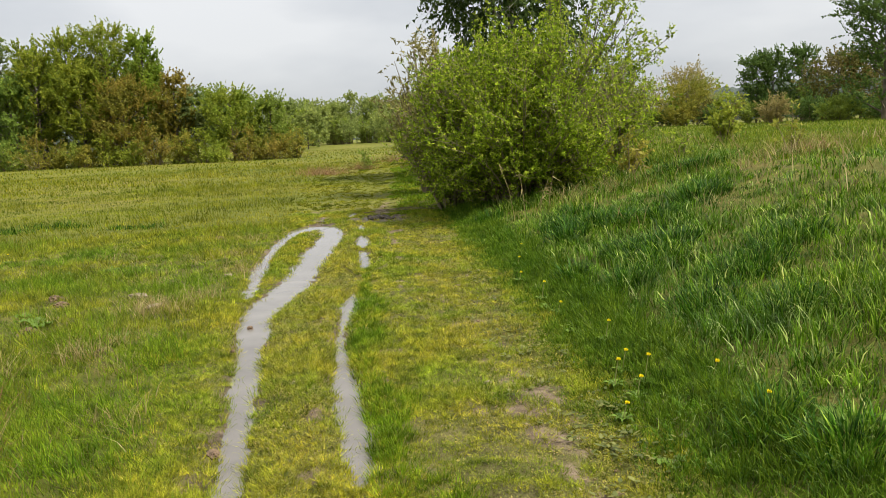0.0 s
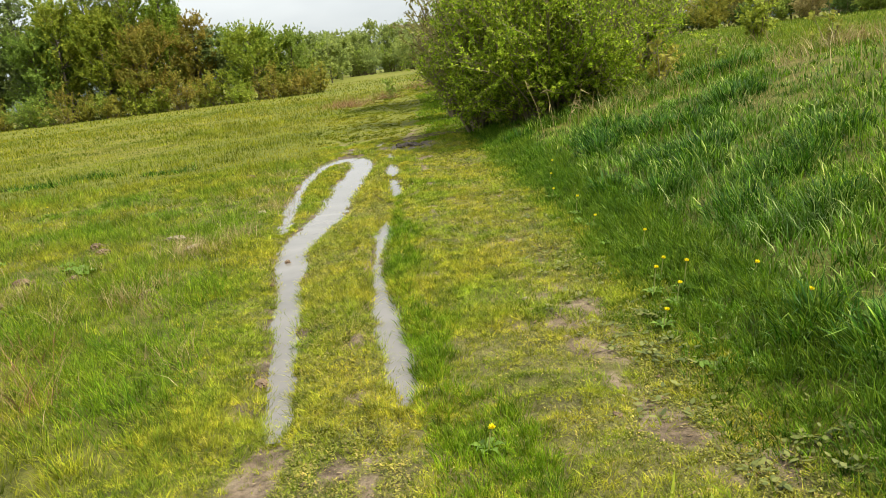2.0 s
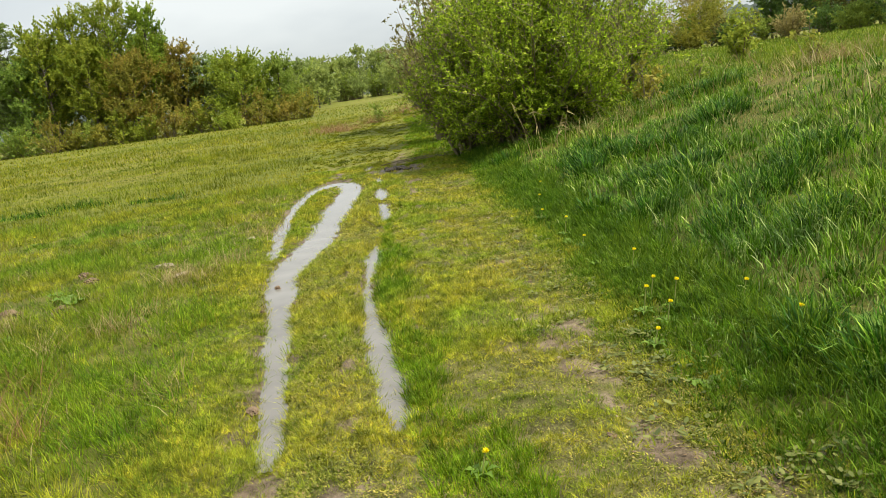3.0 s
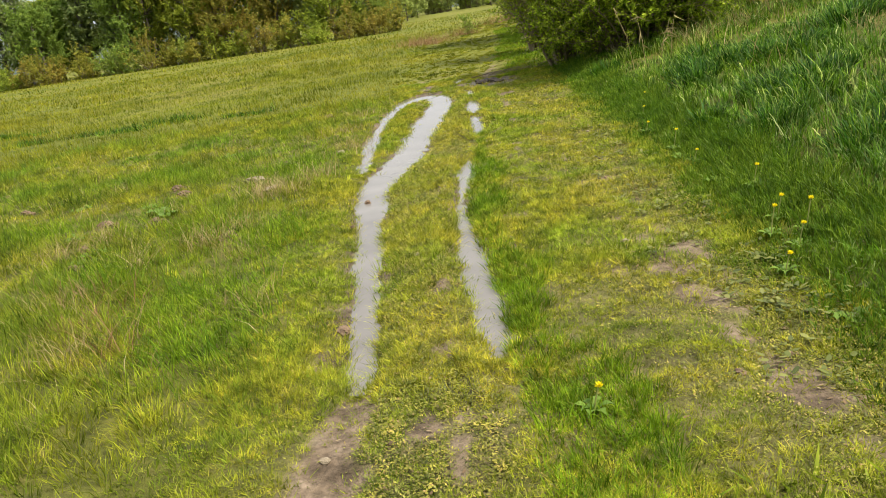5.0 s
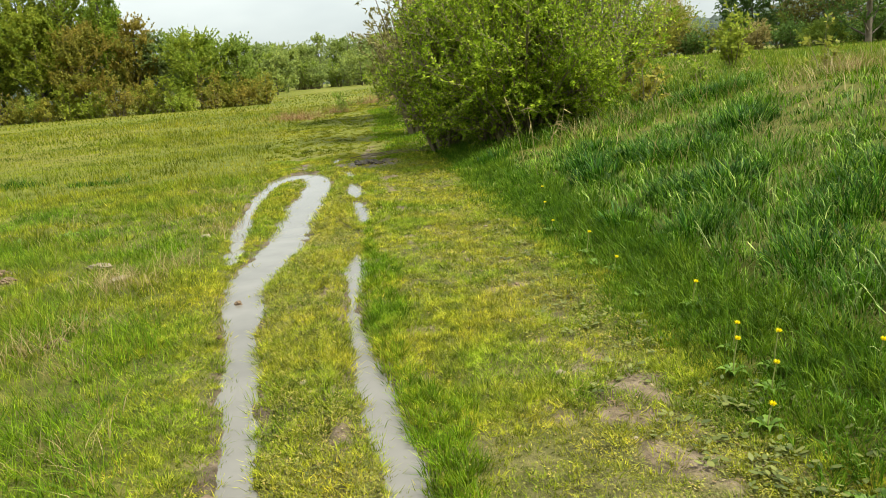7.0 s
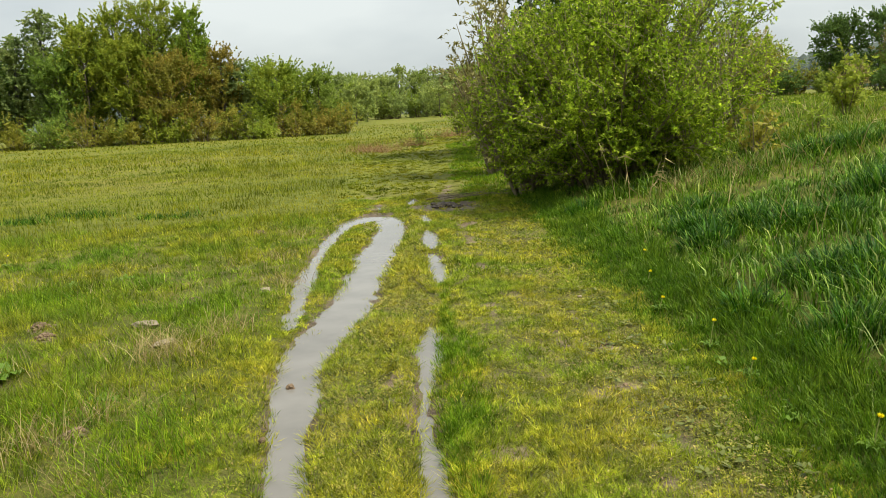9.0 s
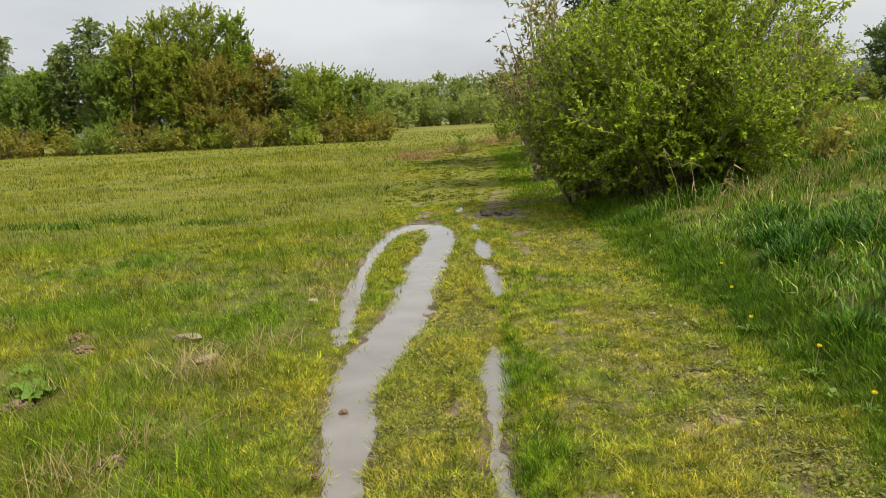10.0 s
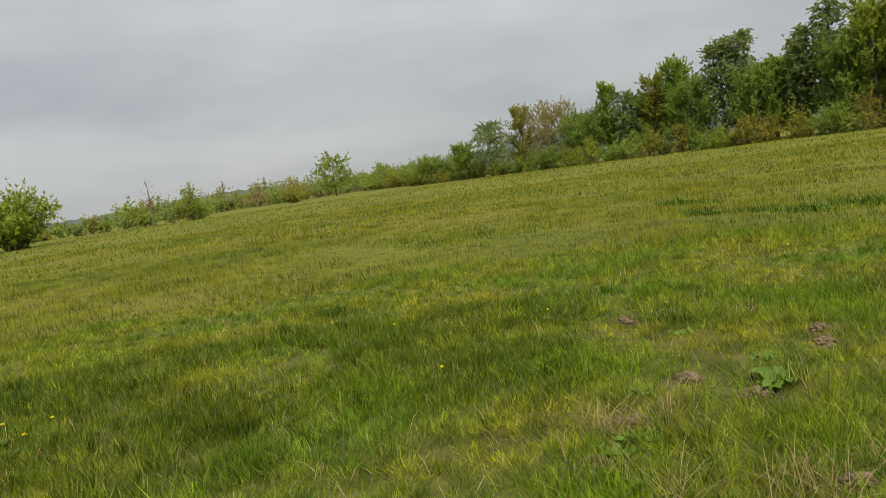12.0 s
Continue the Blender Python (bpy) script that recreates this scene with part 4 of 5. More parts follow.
def leaf_set(rng, base, way, length, slim, face=None):
    """Folded pointed leaves from their base along way, turned to the side that they face."""
    n = len(base)
    side = unit(np.cross(way, unit(rng.normal(size=(n, 3))) if face is None else face))
    up = np.cross(side, way)
    ln = (length * rng.uniform(0.6, 1.3, n))[:, None]
    if np.mean(length) > 0.09:
        v = np.stack([base + side * ln * slim * 0.5, base + way * ln - up * ln * 0.1, base - side * ln * slim * 0.5], 1).reshape(-1, 3)
        return v, np.arange(n * 3).reshape(-1, 3)
    mid = base + way * ln * 0.45 - up * ln * 0.06
    v = np.stack([base, mid + side * ln * slim * 0.5, base + way * ln - up * ln * 0.1, mid - side * ln * slim * 0.5], 1).reshape(-1, 3)
    o = (np.arange(n) * 4)[:, None, None]
    return v, (o + np.array([[0, 1, 2], [0, 2, 3]])[None]).reshape(-1, 3)


def foliage(rng, p0, p1, p2, r0, twigs, leaves, twig_len, leaf, slim, t0=0.25, rise=0.35, droop=0.0, spread=0.8, nodes=0):
    """Stems (arcs p0-p1-p2), twigs on them and leaves on the twigs. Returns wood and leaf sets."""
    s = len(p0)
    tt = np.linspace(0, 1, 4 if leaf > 0.09 else 6)
    arcs = np.stack([bezier(p0, p1, p2, np.full(s, t)) for t in tt], 1)
    wood = [tubes(arcs, r0[:, None] * (1 - 0.88 * tt)[None], 3 if leaf > 0.09 else 5)]
    k = s * twigs
    who = np.repeat(np.arange(s), twigs)
    t = t0 + (1 - t0) * rng.random(k) ** 0.8
    at = bezier(p0[who], p1[who], p2[who], t)
    tan = unit(2 * (1 - t)[:, None] * (p1[who] - p0[who]) + 2 * t[:, None] * (p2[who] - p1[who]))
    way = unit(tan * 0.7 + spread * rng.normal(size=(k, 3)) + np.array([0, 0, rise]))
    ln = twig_len * rng.uniform(0.5, 1.3, k)
    end = at + way * ln[:, None] - np.array([0, 0, 1.0]) * (droop * ln)[:, None]
    thin = slice(None, None, 9) if leaf > 0.09 else slice(None)
    wood.append(tubes(np.stack([at, end], 1)[thin], np.stack([r0[who] * 0.16 + 0.002, np.full(k, 0.0015)], 1)[thin], 3))
    m = k * leaves
    tw = np.repeat(np.arange(k), leaves)
    f = rng.random(m) ** 0.75
    if nodes:
        f = (np.floor(f * nodes) + 0.7 + 0.25 * rng.random(m)) / nodes
    base = at[tw] + (end - at)[tw] * f[:, None]
    lw = unit(unit(end - at)[tw] * 0.6 + 0.8 * rng.normal(size=(m, 3)) - np.array([0, 0, 0.5 * droop]))
    base = base + 0.05 * leaf * rng.normal(size=(m, 3))
    out = base * np.array([1.0, 1.0, 0.0])
    face = unit(0.7 * unit(out) + np.array([0, 0, 0.75]) + 0.55 * rng.normal(size=(m, 3)))
    return merged(wood), leaf_set(rng, base, lw, np.full(m, leaf), slim, face)


def plant(name, label, category, x, y, wood, leaves, bark, leafmat, group="", trunk="trunk", z=None):
    z = float(ground_h(x, y)) if z is None else z
    top = thing(name, label, category, x, y, z, group)
    part(trunk, tri_mesh(trunk, *wood), bark, top)
    part("crown", tri_mesh("crown", *leaves), leafmat, top)
    return top


def tree(seed, x, y, height, radius, kind, label, name="tree", crown_from=0.22, limbs=26, twigs=9, leaves=14, leaf=0.20, slim=0.62,
         droop=0.0, bark=None, leafmat=None, group="", point=0.75, lift=0.10):
    """A tree of its own: a tapered, slightly bent trunk, limbs to an uneven crown, twigs, leaves."""
    r = np.random.default_rng(seed)
    bendx, bendy = r.normal(0, 0.025 * height, 2)
    tz = np.linspace(0, 1, 7)
    axis = np.stack([bendx * tz ** 2, bendy * tz ** 2, height * 0.97 * tz], 1)
    r_base = 0.016 * height + 0.02
    trunk = tubes(axis[None], (r_base * (1 - 0.9 * tz))[None], 7)
    hz = np.sort(crown_from + (0.97 - crown_from) * r.random(limbs) ** 0.85)
    p0 = np.stack([bendx * hz ** 2, bendy * hz ** 2, height * hz * 0.9], 1)
    az = np.arange(limbs) * 2.4 + r.normal(0, 0.4, limbs)
    rel = (hz - crown_from) / (1 - crown_from)
    env = radius * (np.sin(np.pi * np.clip(rel * 0.78 + 0.2, 0, 1)) ** point) * r.uniform(0.65, 1.25, limbs)
    out = np.stack([np.cos(az) * env, np.sin(az) * env, np.zeros(limbs)], 1)
    p2 = p0 + out + np.stack([np.zeros(limbs), np.zeros(limbs), height * lift * r.uniform(0.3, 1.4, limbs) - droop * env * 0.5], 1)
    p2[:, 2] = np.minimum(p2[:, 2], height * r.uniform(0.9, 1.0, limbs))
    p1 = p0 + out * 0.5 + np.stack([np.zeros(limbs), np.zeros(limbs), 0.10 * height * (0.6 + droop) * np.ones(limbs)], 1)
    w, lv = foliage(r, p0, p1, p2, r_base * 0.35 * (1.1 - 0.8 * hz), twigs, leaves, 0.34 * radius + 0.30, leaf, slim, 0.2, 0.3 + 0.5 * (lift > 0.2), droop, 0.65)
    return plant(name, label, "tree", x, y, merged([trunk, w]), lv, bark or BARK, leafmat or LEAVES[kind], group)


def shrub(seed, x, y, height, radius, label, leafmat, name="shrub", stems=16, twigs=14, leaves=10, leaf=0.16, slim=0.55, bark=None,
          group="", lean=0.0, rise=0.3, z=None, squash=1.0, twig_len=None):
    """A many-stemmed shrub, stems fanning out from the ground."""
    r = np.random.default_rng(seed)
    az, k = r.uniform(0, 2 * np.pi, stems), np.sqrt(r.random(stems))
    p0 = np.stack([np.cos(az) * 0.18 * radius * k, np.sin(az) * 0.18 * radius * k, np.full(stems, -0.03)], 1)
    ht = height * (1.0 - 0.55 * k ** 2.2) * r.uniform(0.78, 1.0, stems)
    p2 = np.stack([np.cos(az) * radius * k * 0.92 + lean * ht, np.sin(az) * radius * k * 0.92 * squash, ht], 1)
    p1 = np.stack([np.cos(az) * radius * k * 0.45, np.sin(az) * radius * k * 0.45 * squash, ht * 0.65], 1)
    w, lv = foliage(r, p0, p1, p2, np.full(stems, 0.010 * height + 0.004), twigs, leaves, twig_len or 0.36 * radius + 0.12, leaf, slim, 0.04, rise)
    return plant(name, label, "shrub", x, y, w, lv, bark or TWIG, leafmat, group, "branchwork", z)


def willow_bush():
    """The big willow beside the track: dense arching stems, narrow leaves, open dark heart."""
    r = np.random.default_rng(5)
    s = 150
    az = r.uniform(0, 2 * np.pi, s)
    k = np.sqrt(r.random(s))
    p0 = np.stack([np.cos(az) * 0.75 * k, np.sin(az) * 0.75 * k, np.full(s, -0.05)], 1)
    lump = 1 + 0.16 * np.sin(3 * az + 1.0) + 0.10 * np.sin(7 * az)
    ht = 2.95 * np.sqrt(np.clip(1.02 - 0.92 * k ** 2.4, 0.05, 1)) * r.uniform(0.82, 1.0, s)
    p2 = np.stack([np.cos(az) * 2.15 * k * lump, np.sin(az) * 2.3 * k * lump, ht], 1)
    p1 = np.stack([np.cos(az) * 1.0 * k, np.sin(az) * 1.0 * k, ht * 0.62], 1)
    low = 45
    a2, k2 = r.uniform(0, 2 * np.pi, low), r.uniform(1.1, 1.95, low)
    h2 = r.uniform(0.25, 0.9, low)
    ring_ = np.stack([np.cos(a2), np.sin(a2), np.zeros(low)], 1)
    p0 = np.concatenate([p0, ring_ * 0.5])
    p1 = np.concatenate([p1, ring_ * (0.55 * k2)[:, None] + np.stack([0 * h2, 0 * h2, h2], 1)])
    p2 = np.concatenate([p2, ring_ * k2[:, None] + np.stack([0 * h2, 0 * h2, h2 * 0.9], 1)])
    s += low
    w, lv = foliage(r, p0, p1, p2, np.full(s, 0.021), 22, 34, 0.55, 0.061, 0.5, 0.12, 0.5, 0.0, 0.7, 5)
    # thinner towards its far side, where the stems show
    leaf_v = lv[0].reshape(-1, 4, 3)
    c = leaf_v[:, 0]
    thin = 0.55 * step(0.2, 1.1, c[:, 0]) * step(0.9, 1.6, c[:, 2]) + 0.22 * step(0.5, 0.62, vnoise(c[:, 0] * 1.0 + 3 * c[:, 2], c[:, 1] * 1.0 + 7.3, 0.45, 91))
    leaf_v = leaf_v[r.random(len(leaf_v)) > thin]
    lv = (leaf_v.reshape(-1, 3), ((np.arange(len(leaf_v)) * 4)[:, None, None] + np.array([[0, 1, 2], [0, 2, 3]])[None]).reshape(-1, 3))
    top = plant("willow_bush", "large rounded willow bush with fresh yellow-green leaves", "bush", 1.0, 14.2, w, lv, TWIG, WILLOW, "", "branchwork", 0.32)
    return top


willow_bush()
# lower skirt shoots at the willow's left foot, a greyer willow behind it and a leggy one to its right
shrub(11, -0.3, 15.1, 3.1, 1.2, "dense lower willow thicket at the track's edge", WILLOW, "willow_shrub", 60, 18, 20, 0.066, 0.38, twig_len=0.42)
shrub(12, -0.75, 19.5, 4.4, 1.3, "bronze-tinged willow shrub behind the big bush", GREYWILLOW, "grey_willow", 46, 16, 14, 0.11, 0.4, twig_len=0.5)
shrub(13, 3.0, 15.6, 2.2, 0.95, "open willow shrub with thin dark stems", WILLOW, "willow_shrub", 26, 14, 16, 0.066, 0.4, twig_len=0.45)


def leggy_sallow():
    """Long bare-looking shoots that rise over the bush and lean out."""
    r = np.random.default_rng(21)
    s = 17
    out = r.uniform(-0.6, 2.2, s)
    ht = r.uniform(3.7, 4.6, s) - 0.72 * np.clip(out, 0, 3)
    dep = r.uniform(-0.7, 0.7, s)
    p0 = np.stack([r.normal(0, 0.15, s), r.normal(0, 0.15, s), np.full(s, -0.05)], 1)
    p2 = np.stack([out, dep, ht], 1)
    p1 = np.stack([out * 0.35, dep * 0.4, ht * 0.6], 1)
    w, lv = foliage(r, p0, p1, p2, np.full(s, 0.03), 30, 11, 0.28, 0.075, 0.5, 0.45, 0.5)
    return plant("sallow", "leggy sallow with long sparsely leaved shoots", "tree", 2.0, 16.2, w, lv, BARK, WILLOW, "", "branchwork")


leggy_sallow()
tree(31, 2.0, 27.0, 9.5, 2.3, "dark", "tall weeping birch with dark drooping foliage", "birch_tree", 0.26, 72, 20, 24, 0.135, 0.75, 0.85, BIRCHBARK, WEEPING)
shrub(32, 4.6, 24.5, 2.6, 1.3, "mixed green shrub on the rough ground", LEAVES["green"], "shrub", 20, 14, 12, 0.12)
shrub(33, -0.5, 30.0, 3.4, 1.4, "willow shrub along the shaded track", WILLOW, "willow_shrub", 26, 14, 14, 0.13)
shrub(34, -0.2, 24.0, 3.2, 1.2, "willow shrub overhanging the track", WILLOW, "willow_shrub", 30, 14, 14, 0.11)
shrub(35, -2.7, 47.0, 2.2, 1.0, "young bright shrub where the track bends", LEAVES["light"], "shrub", 16, 12, 10, 0.15)
shrub(36, -0.5, 40.0, 3.4, 1.6, "dense shrub beside the track", LEAVES["green"], "shrub", 22, 14, 12, 0.16)

shrub(37, -4.0, 35.8, 0.9, 0.5, "small leafy shrub in the meadow by the track", LEAVES["green"], "shrub", 8, 7, 8, 0.1, twig_len=0.25)
# saplings on the bank
shrub(41, 5.8, 17.5, 1.25, 0.42, "young sapling with bright yellow-green leaves", LEAVES["light"], "sapling", 9, 10, 14, 0.089, 0.6, twig_len=0.25)
shrub(42, 4.9, 12.1, 0.75, 0.26, "small yellowish sapling among dry stalks", LEAVES["yellow"], "sapling", 5, 5, 6, 0.075, 0.6, twig_len=0.18)
shrub(43, 3.6, 13.4, 0.6, 0.3, "low bright seedling shrub in tall grass", LEAVES["light"], "sapling", 6, 5, 6, 0.07, 0.6, twig_len=0.18)
shrub(44, 2.6, 12.8, 0.75, 0.4, "low leafy shrub by the willow's foot", LEAVES["yellow"], "sapling", 8, 7, 7, 0.08, 0.6, twig_len=0.2)

# the wood across the meadow
WOOD = [
    (-89.6, 59.6, 3.1, 1.9, "green"), (-82.9, 60.5, 4.2, 1.3, "green"), (-79.4, 62.0, 6.7, 2.1, "birch"), (-74.4, 63.4, 7.4, 1.5, "yellow"),
    (-69.9, 64.1, 6.9, 2.7, "pale"), (-64.5, 64.1, 5.5, 2.5, "dark"), (-61.3, 64.4, 8.0, 1.1, "maple"), (-59.1, 65.1, 7.0, 1.2, "birch"),
    (-55.8, 65.4, 7.9, 1.5, "yellow"), (-52.8, 65.3, 8.9, 1.6, "maple"), (-47.7, 65.5, 9.9, 1.6, "birch"), (-46.3, 66.6, 10.6, 1.8, "birch"),
    (-45.2, 69.7, 6.9, 1.3, "light"), (-40.6, 66.7, 9.4, 1.3, "birch"), (-37.4, 66.3, 11.2, 1.5, "birch"), (-33.5, 65.0, 9.9, 2.0, "oak"),
    (-31.2, 66.1, 10.9, 2.2, "oak"), (-27.9, 65.5, 11.2, 2.3, "oak"), (-24.8, 65.6, 10.5, 1.5, "maple"), (-25.8, 63.1, 6.5, 2.1, "brown"),
    (-22.4, 65.4, 7.0, 1.5, "brown"), (-21.0, 65.9, 6.2, 1.2, "birch"), (-17.4, 63.8, 5.6, 2.1, "light"), (-14.6, 65.5, 4.8, 1.7, "green"),
    (-29.5, 64.0, 8.0, 1.9, "oak"), (-35.0, 64.2, 7.0, 1.8, "dark"), (-50.0, 64.0, 6.2, 1.9, "dark"), (-43.0, 64.0, 6.0, 1.7, "dark"),
    (-57.5, 66.0, 6.0, 1.8, "dark"), (-67.0, 66.0, 5.0, 1.8, "green"), (-54.0, 68.0, 7.0, 2.0, "dark"), (-38.5, 69.0, 8.0, 2.2, "dark"),
    (-32.0, 70.0, 8.5, 2.4, "dark"), (-26.5, 70.0, 8.0, 2.4, "dark"), (-19.5, 69.0, 5.5, 2.0, "dark"), (-47.0, 70.0, 6.5, 2.2, "dark"),
    (-35.4, 69.5, 9.2, 2.1, "dark"), (-29.8, 69.0, 9.0, 2.0, "dark"), (-42.5, 69.0, 7.0, 2.0, "dark"),
]
WOOD_LABEL = {"oak": "broad young oak in yellow-green spring leaf", "maple": "slim maple with fresh green leaves", "birch": "slender birch with airy grey-green leaves",
              "dark": "dark green alder inside the wood", "poplar": "slim dark green poplar across the rough field", "rust": "tree in dull bronze young leaf", "brown": "tree with bronze young leaves", "light": "tree in bright light-green leaf",
              "yellow": "tree in yellowish spring leaf", "pale": "pale tree with catkins and thin leaves", "green": "small mixed green tree at the wood's edge"}
for i, (x, y, h, r_, kind) in enumerate(WOOD):
    tree(100 + i, x, y, h, (1.0 if h > 7 else 1.2) * r_, kind, WOOD_LABEL[kind], crown_from=0.05 if kind != "birch" else 0.12, limbs=int(28 + 4 * h), twigs=12, leaves=23 if y < 67 else 15,
         leaf=0.15 if y < 67 else 0.28, slim=0.85, point=0.45, lift=0.21 if kind != "birch" else 0.2, droop=0.5 if kind == "birch" else 0.0, bark=BIRCHBARK if kind == "birch" else None, group="trees of the wood")
# its scrubby edge
r_edge = np.random.default_rng(9)
EDGE_KIND = ["green", "brown", "yellow", "light", "dark", "oak", "green", "yellow"]
for i in range(58):
    x = -90 + 1.37 * i + r_edge.normal(0, 0.4)
    y = 61.8 + r_edge.normal(0, 0.7) + (1.5 if x > -16 else 0)
    kind = EDGE_KIND[r_edge.integers(0, 8)]
    shrub(200 + i, x, y, r_edge.uniform(1.8, 3.4), r_edge.uniform(1.4, 2.1), "scrubby bush at the foot of the wood", LEAVES[kind], "shrub", 16, 10, 13, 0.175,
          group="scrub along the wood", z=float(ground_h(x, y)) - 0.35)

# trees and hedges far across the meadow
shrub(301, -81.0, 9.2, 5.3, 4.4, "big bright green bush standing alone", LEAVES["light"], "bush", 40, 22, 12, 0.32, twig_len=1.2)
shrub(302, -112.0, 49.2, 1.9, 2.7, "low rounded pale willow bush", LEAVES["yellow"], "bush", 30, 14, 10, 0.25)
tree(303, -96.8, 24.9, 5.6, 1.0, "pale", "thin nearly bare tree in a hedge", "tree", 0.35, 16, 7, 2, 0.12)
shrub(304, -95.7, 29.1, 4.6, 1.9, "upright open willow in a hedge", LEAVES["light"], "willow_shrub", 26, 12, 9, 0.2)
tree(305, -113.9, 57.1, 6.6, 2.9, "light", "lone willow tree in light leaf", "tree", 0.12, 30, 10, 14, 0.3)
for i, (x, y, h, r_, kind) in enumerate([(-123.5, 71.2, 4.6, 2.5, "green"), (-130.1, 79.6, 3.4, 2.4, "green"), (-127.5, 83.9, 4.2, 2.4, "dark"), (-108, 66, 2.6, 3.0, "yellow"),
                                         (-100, 63, 3.0, 3.0, "green"), (-95, 61.5, 2.4, 2.6, "yellow"), (-118, 70, 3, 3.2, "light"), (-105, 75, 4.5, 3, "green")]):
    shrub(310 + i, x, y, h, r_, "hedge bush far across the meadow", LEAVES[kind], "shrub", 22, 12, 10, 0.3, group="far hedge")
for i in range(16):
    x, y = -97.5 - 1.7 * i + 1.2 * (i % 3), 30.5 - 1.5 * i
    shrub(330 + i, x, y, 1.4 + 1.2 * ((i * 7) % 5) / 5, 1.9, "low hedge bush at the meadow's edge", LEAVES[["green", "yellow", "far"][i % 3]], "shrub", 13, 7, 8, 0.3, group="low hedge")

for i in range(20):
    x, y = -88 - 2.0 * i, 63 + 0.25 * i + 3.0 * ((i * 3) % 4) / 4
    shrub(350 + i, x, y, 1.8 + 1.6 * ((i * 7) % 5) / 5, 2.2, "hedge bush far across the meadow", LEAVES[["green", "light", "far", "yellow"][(i * 3) % 4]], "shrub", 13, 7, 8, 0.33, group="far hedge")
r_far = np.random.default_rng(14)
for i in range(36):
    a, d = radians(-79 + 0.62 * i), 150 + r_far.normal(0, 7)
    shrub(800 + i, -1.3 + d * math.sin(a), 2.8 + d * math.cos(a), r_far.uniform(2.2, 4.6), r_far.uniform(3.0, 4.5), "hedge bush far across the meadow",
          LEAVES[["far", "green", "far", "pale"][i % 4]], "shrub", 14, 8, 9, 0.42, group="far hedge")
# far woods ahead and on the right
FAR = [(-18.1, 174, 9.6), (-21.1, 158.7, 8.0), (-20.8, 128.4, 6.4), (-22.5, 118, 6.8), (-25, 140, 7.5), (-29, 150, 7.5), (-14, 176, 10), (-10, 172, 9.5), (-6, 178, 10.5),
       (-24.5, 172, 9.0), (-2, 170, 10), (-30, 165, 8), (-9.8, 139.7, 6.2), (3, 168, 10), (-27.5, 126, 5.5), (-19, 108, 5.0)]
for i, (x, y, h) in enumerate(FAR):
    tree(400 + i, x, y, h, 3.0 if y > 130 else 2.2, "far", "distant tree of the wood ahead", "tree", 0.05, 34, 9, 12, 0.32, 0.8, group="far wood", point=0.5, lift=0.16)
for i in range(22):
    x, y = -34 + 2.0 * i, 168 + 16 * ((i * 5) % 7) / 7
    tree(700 + i, x, y, 8.2 + 2.6 * ((i * 11) % 6) / 6, 1.9, "green" if i % 4 == 1 else "far", "slim distant tree of the wood ahead", "tree", 0.04, 30, 9, 11, 0.34, 0.8, group="far wood", point=0.45, lift=0.2)
for i in range(25):
    x, y = -31 + 1.75 * i, 152 + 12 * ((i * 5) % 7) / 7
    shrub(430 + i, x, y, 4.6 + 2.0 * ((i * 3) % 4) / 4, 2.6, "undergrowth of the far wood", LEAVES["far" if i % 3 else "green"], "shrub", 20, 9, 13, 0.36, group="far undergrowth")
RIGHT = [(24.5, 81.3, 6.0, 1.8, "pale"), (23.0, 76.3, 3.9, 2.0, "yellow"), (28.9, 74.5, 6.2, 1.3, "poplar"), (30.2, 73.9, 6.4, 1.4, "poplar"), (31.8, 71.5, 6.5, 1.3, "poplar"),
         (33.2, 67.8, 5.9, 1.8, "rust"), (35.5, 68.5, 5.6, 2.0, "rust"), (26.4, 84.0, 4.5, 2.0, "far"), (20.5, 84.0, 4.4, 2.0, "pale"), (17.5, 86.0, 4.5, 2.2, "far"), (13.5, 88.0, 4.8, 2.4, "green")]
for i, (x, y, h, r_, kind) in enumerate(RIGHT):
    tree(460 + i, x, y, h, 1.35 * r_, kind, WOOD_LABEL.get(kind, "distant tree across the rough field"), "tree", 0.04, 40, 12, 24 if kind != "pale" else 14, 0.145, 0.85, group="trees across the rough field", point=0.5, lift=0.18)
tree(480, 30.0, 54.8, 13.0, 2.8, "poplar", "tall dark poplar at the field's edge", "poplar_tree", 0.03, 84, 14, 30, 0.15, 0.85, point=0.5, lift=0.15)
for i, (x, y, h, kind) in enumerate([(27.2, 66.5, 2.7, "pale"), (29.0, 63.7, 2.2, "poplar"), (31.2, 62.0, 2.0, "poplar"), (33.2, 61.0, 2.2, "poplar"), (27.7, 56.5, 1.8, "green"), (35.5, 62, 2.6, "green"),
                                    (32.0, 57.0, 2.2, "poplar"), (24.6, 73.0, 2.2, "poplar"), (21.5, 74.0, 2.0, "yellow"), (38, 60, 3, "poplar"), (36.5, 64, 3.2, "poplar")]):
    shrub(490 + i, x, y, h, 1.6, "scrub bush at the rough field's edge", LEAVES[kind], "shrub", 20, 12, 18, 0.17, group="scrub across the rough field")


for i in range(18):
    x, y = 12 + 1.55 * i, 84 - 1.25 * i + 2.0 * ((i * 5) % 4) / 4
    shrub(520 + i, x, y, 1.9 + 1.5 * ((i * 7) % 5) / 5, 1.7, "thicket bush along the rough field", LEAVES[["green", "dark", "yellow", "poplar", "rust"][(i * 3) % 5]], "shrub", 16, 10, 14, 0.2,
          group="scrub across the rough field")


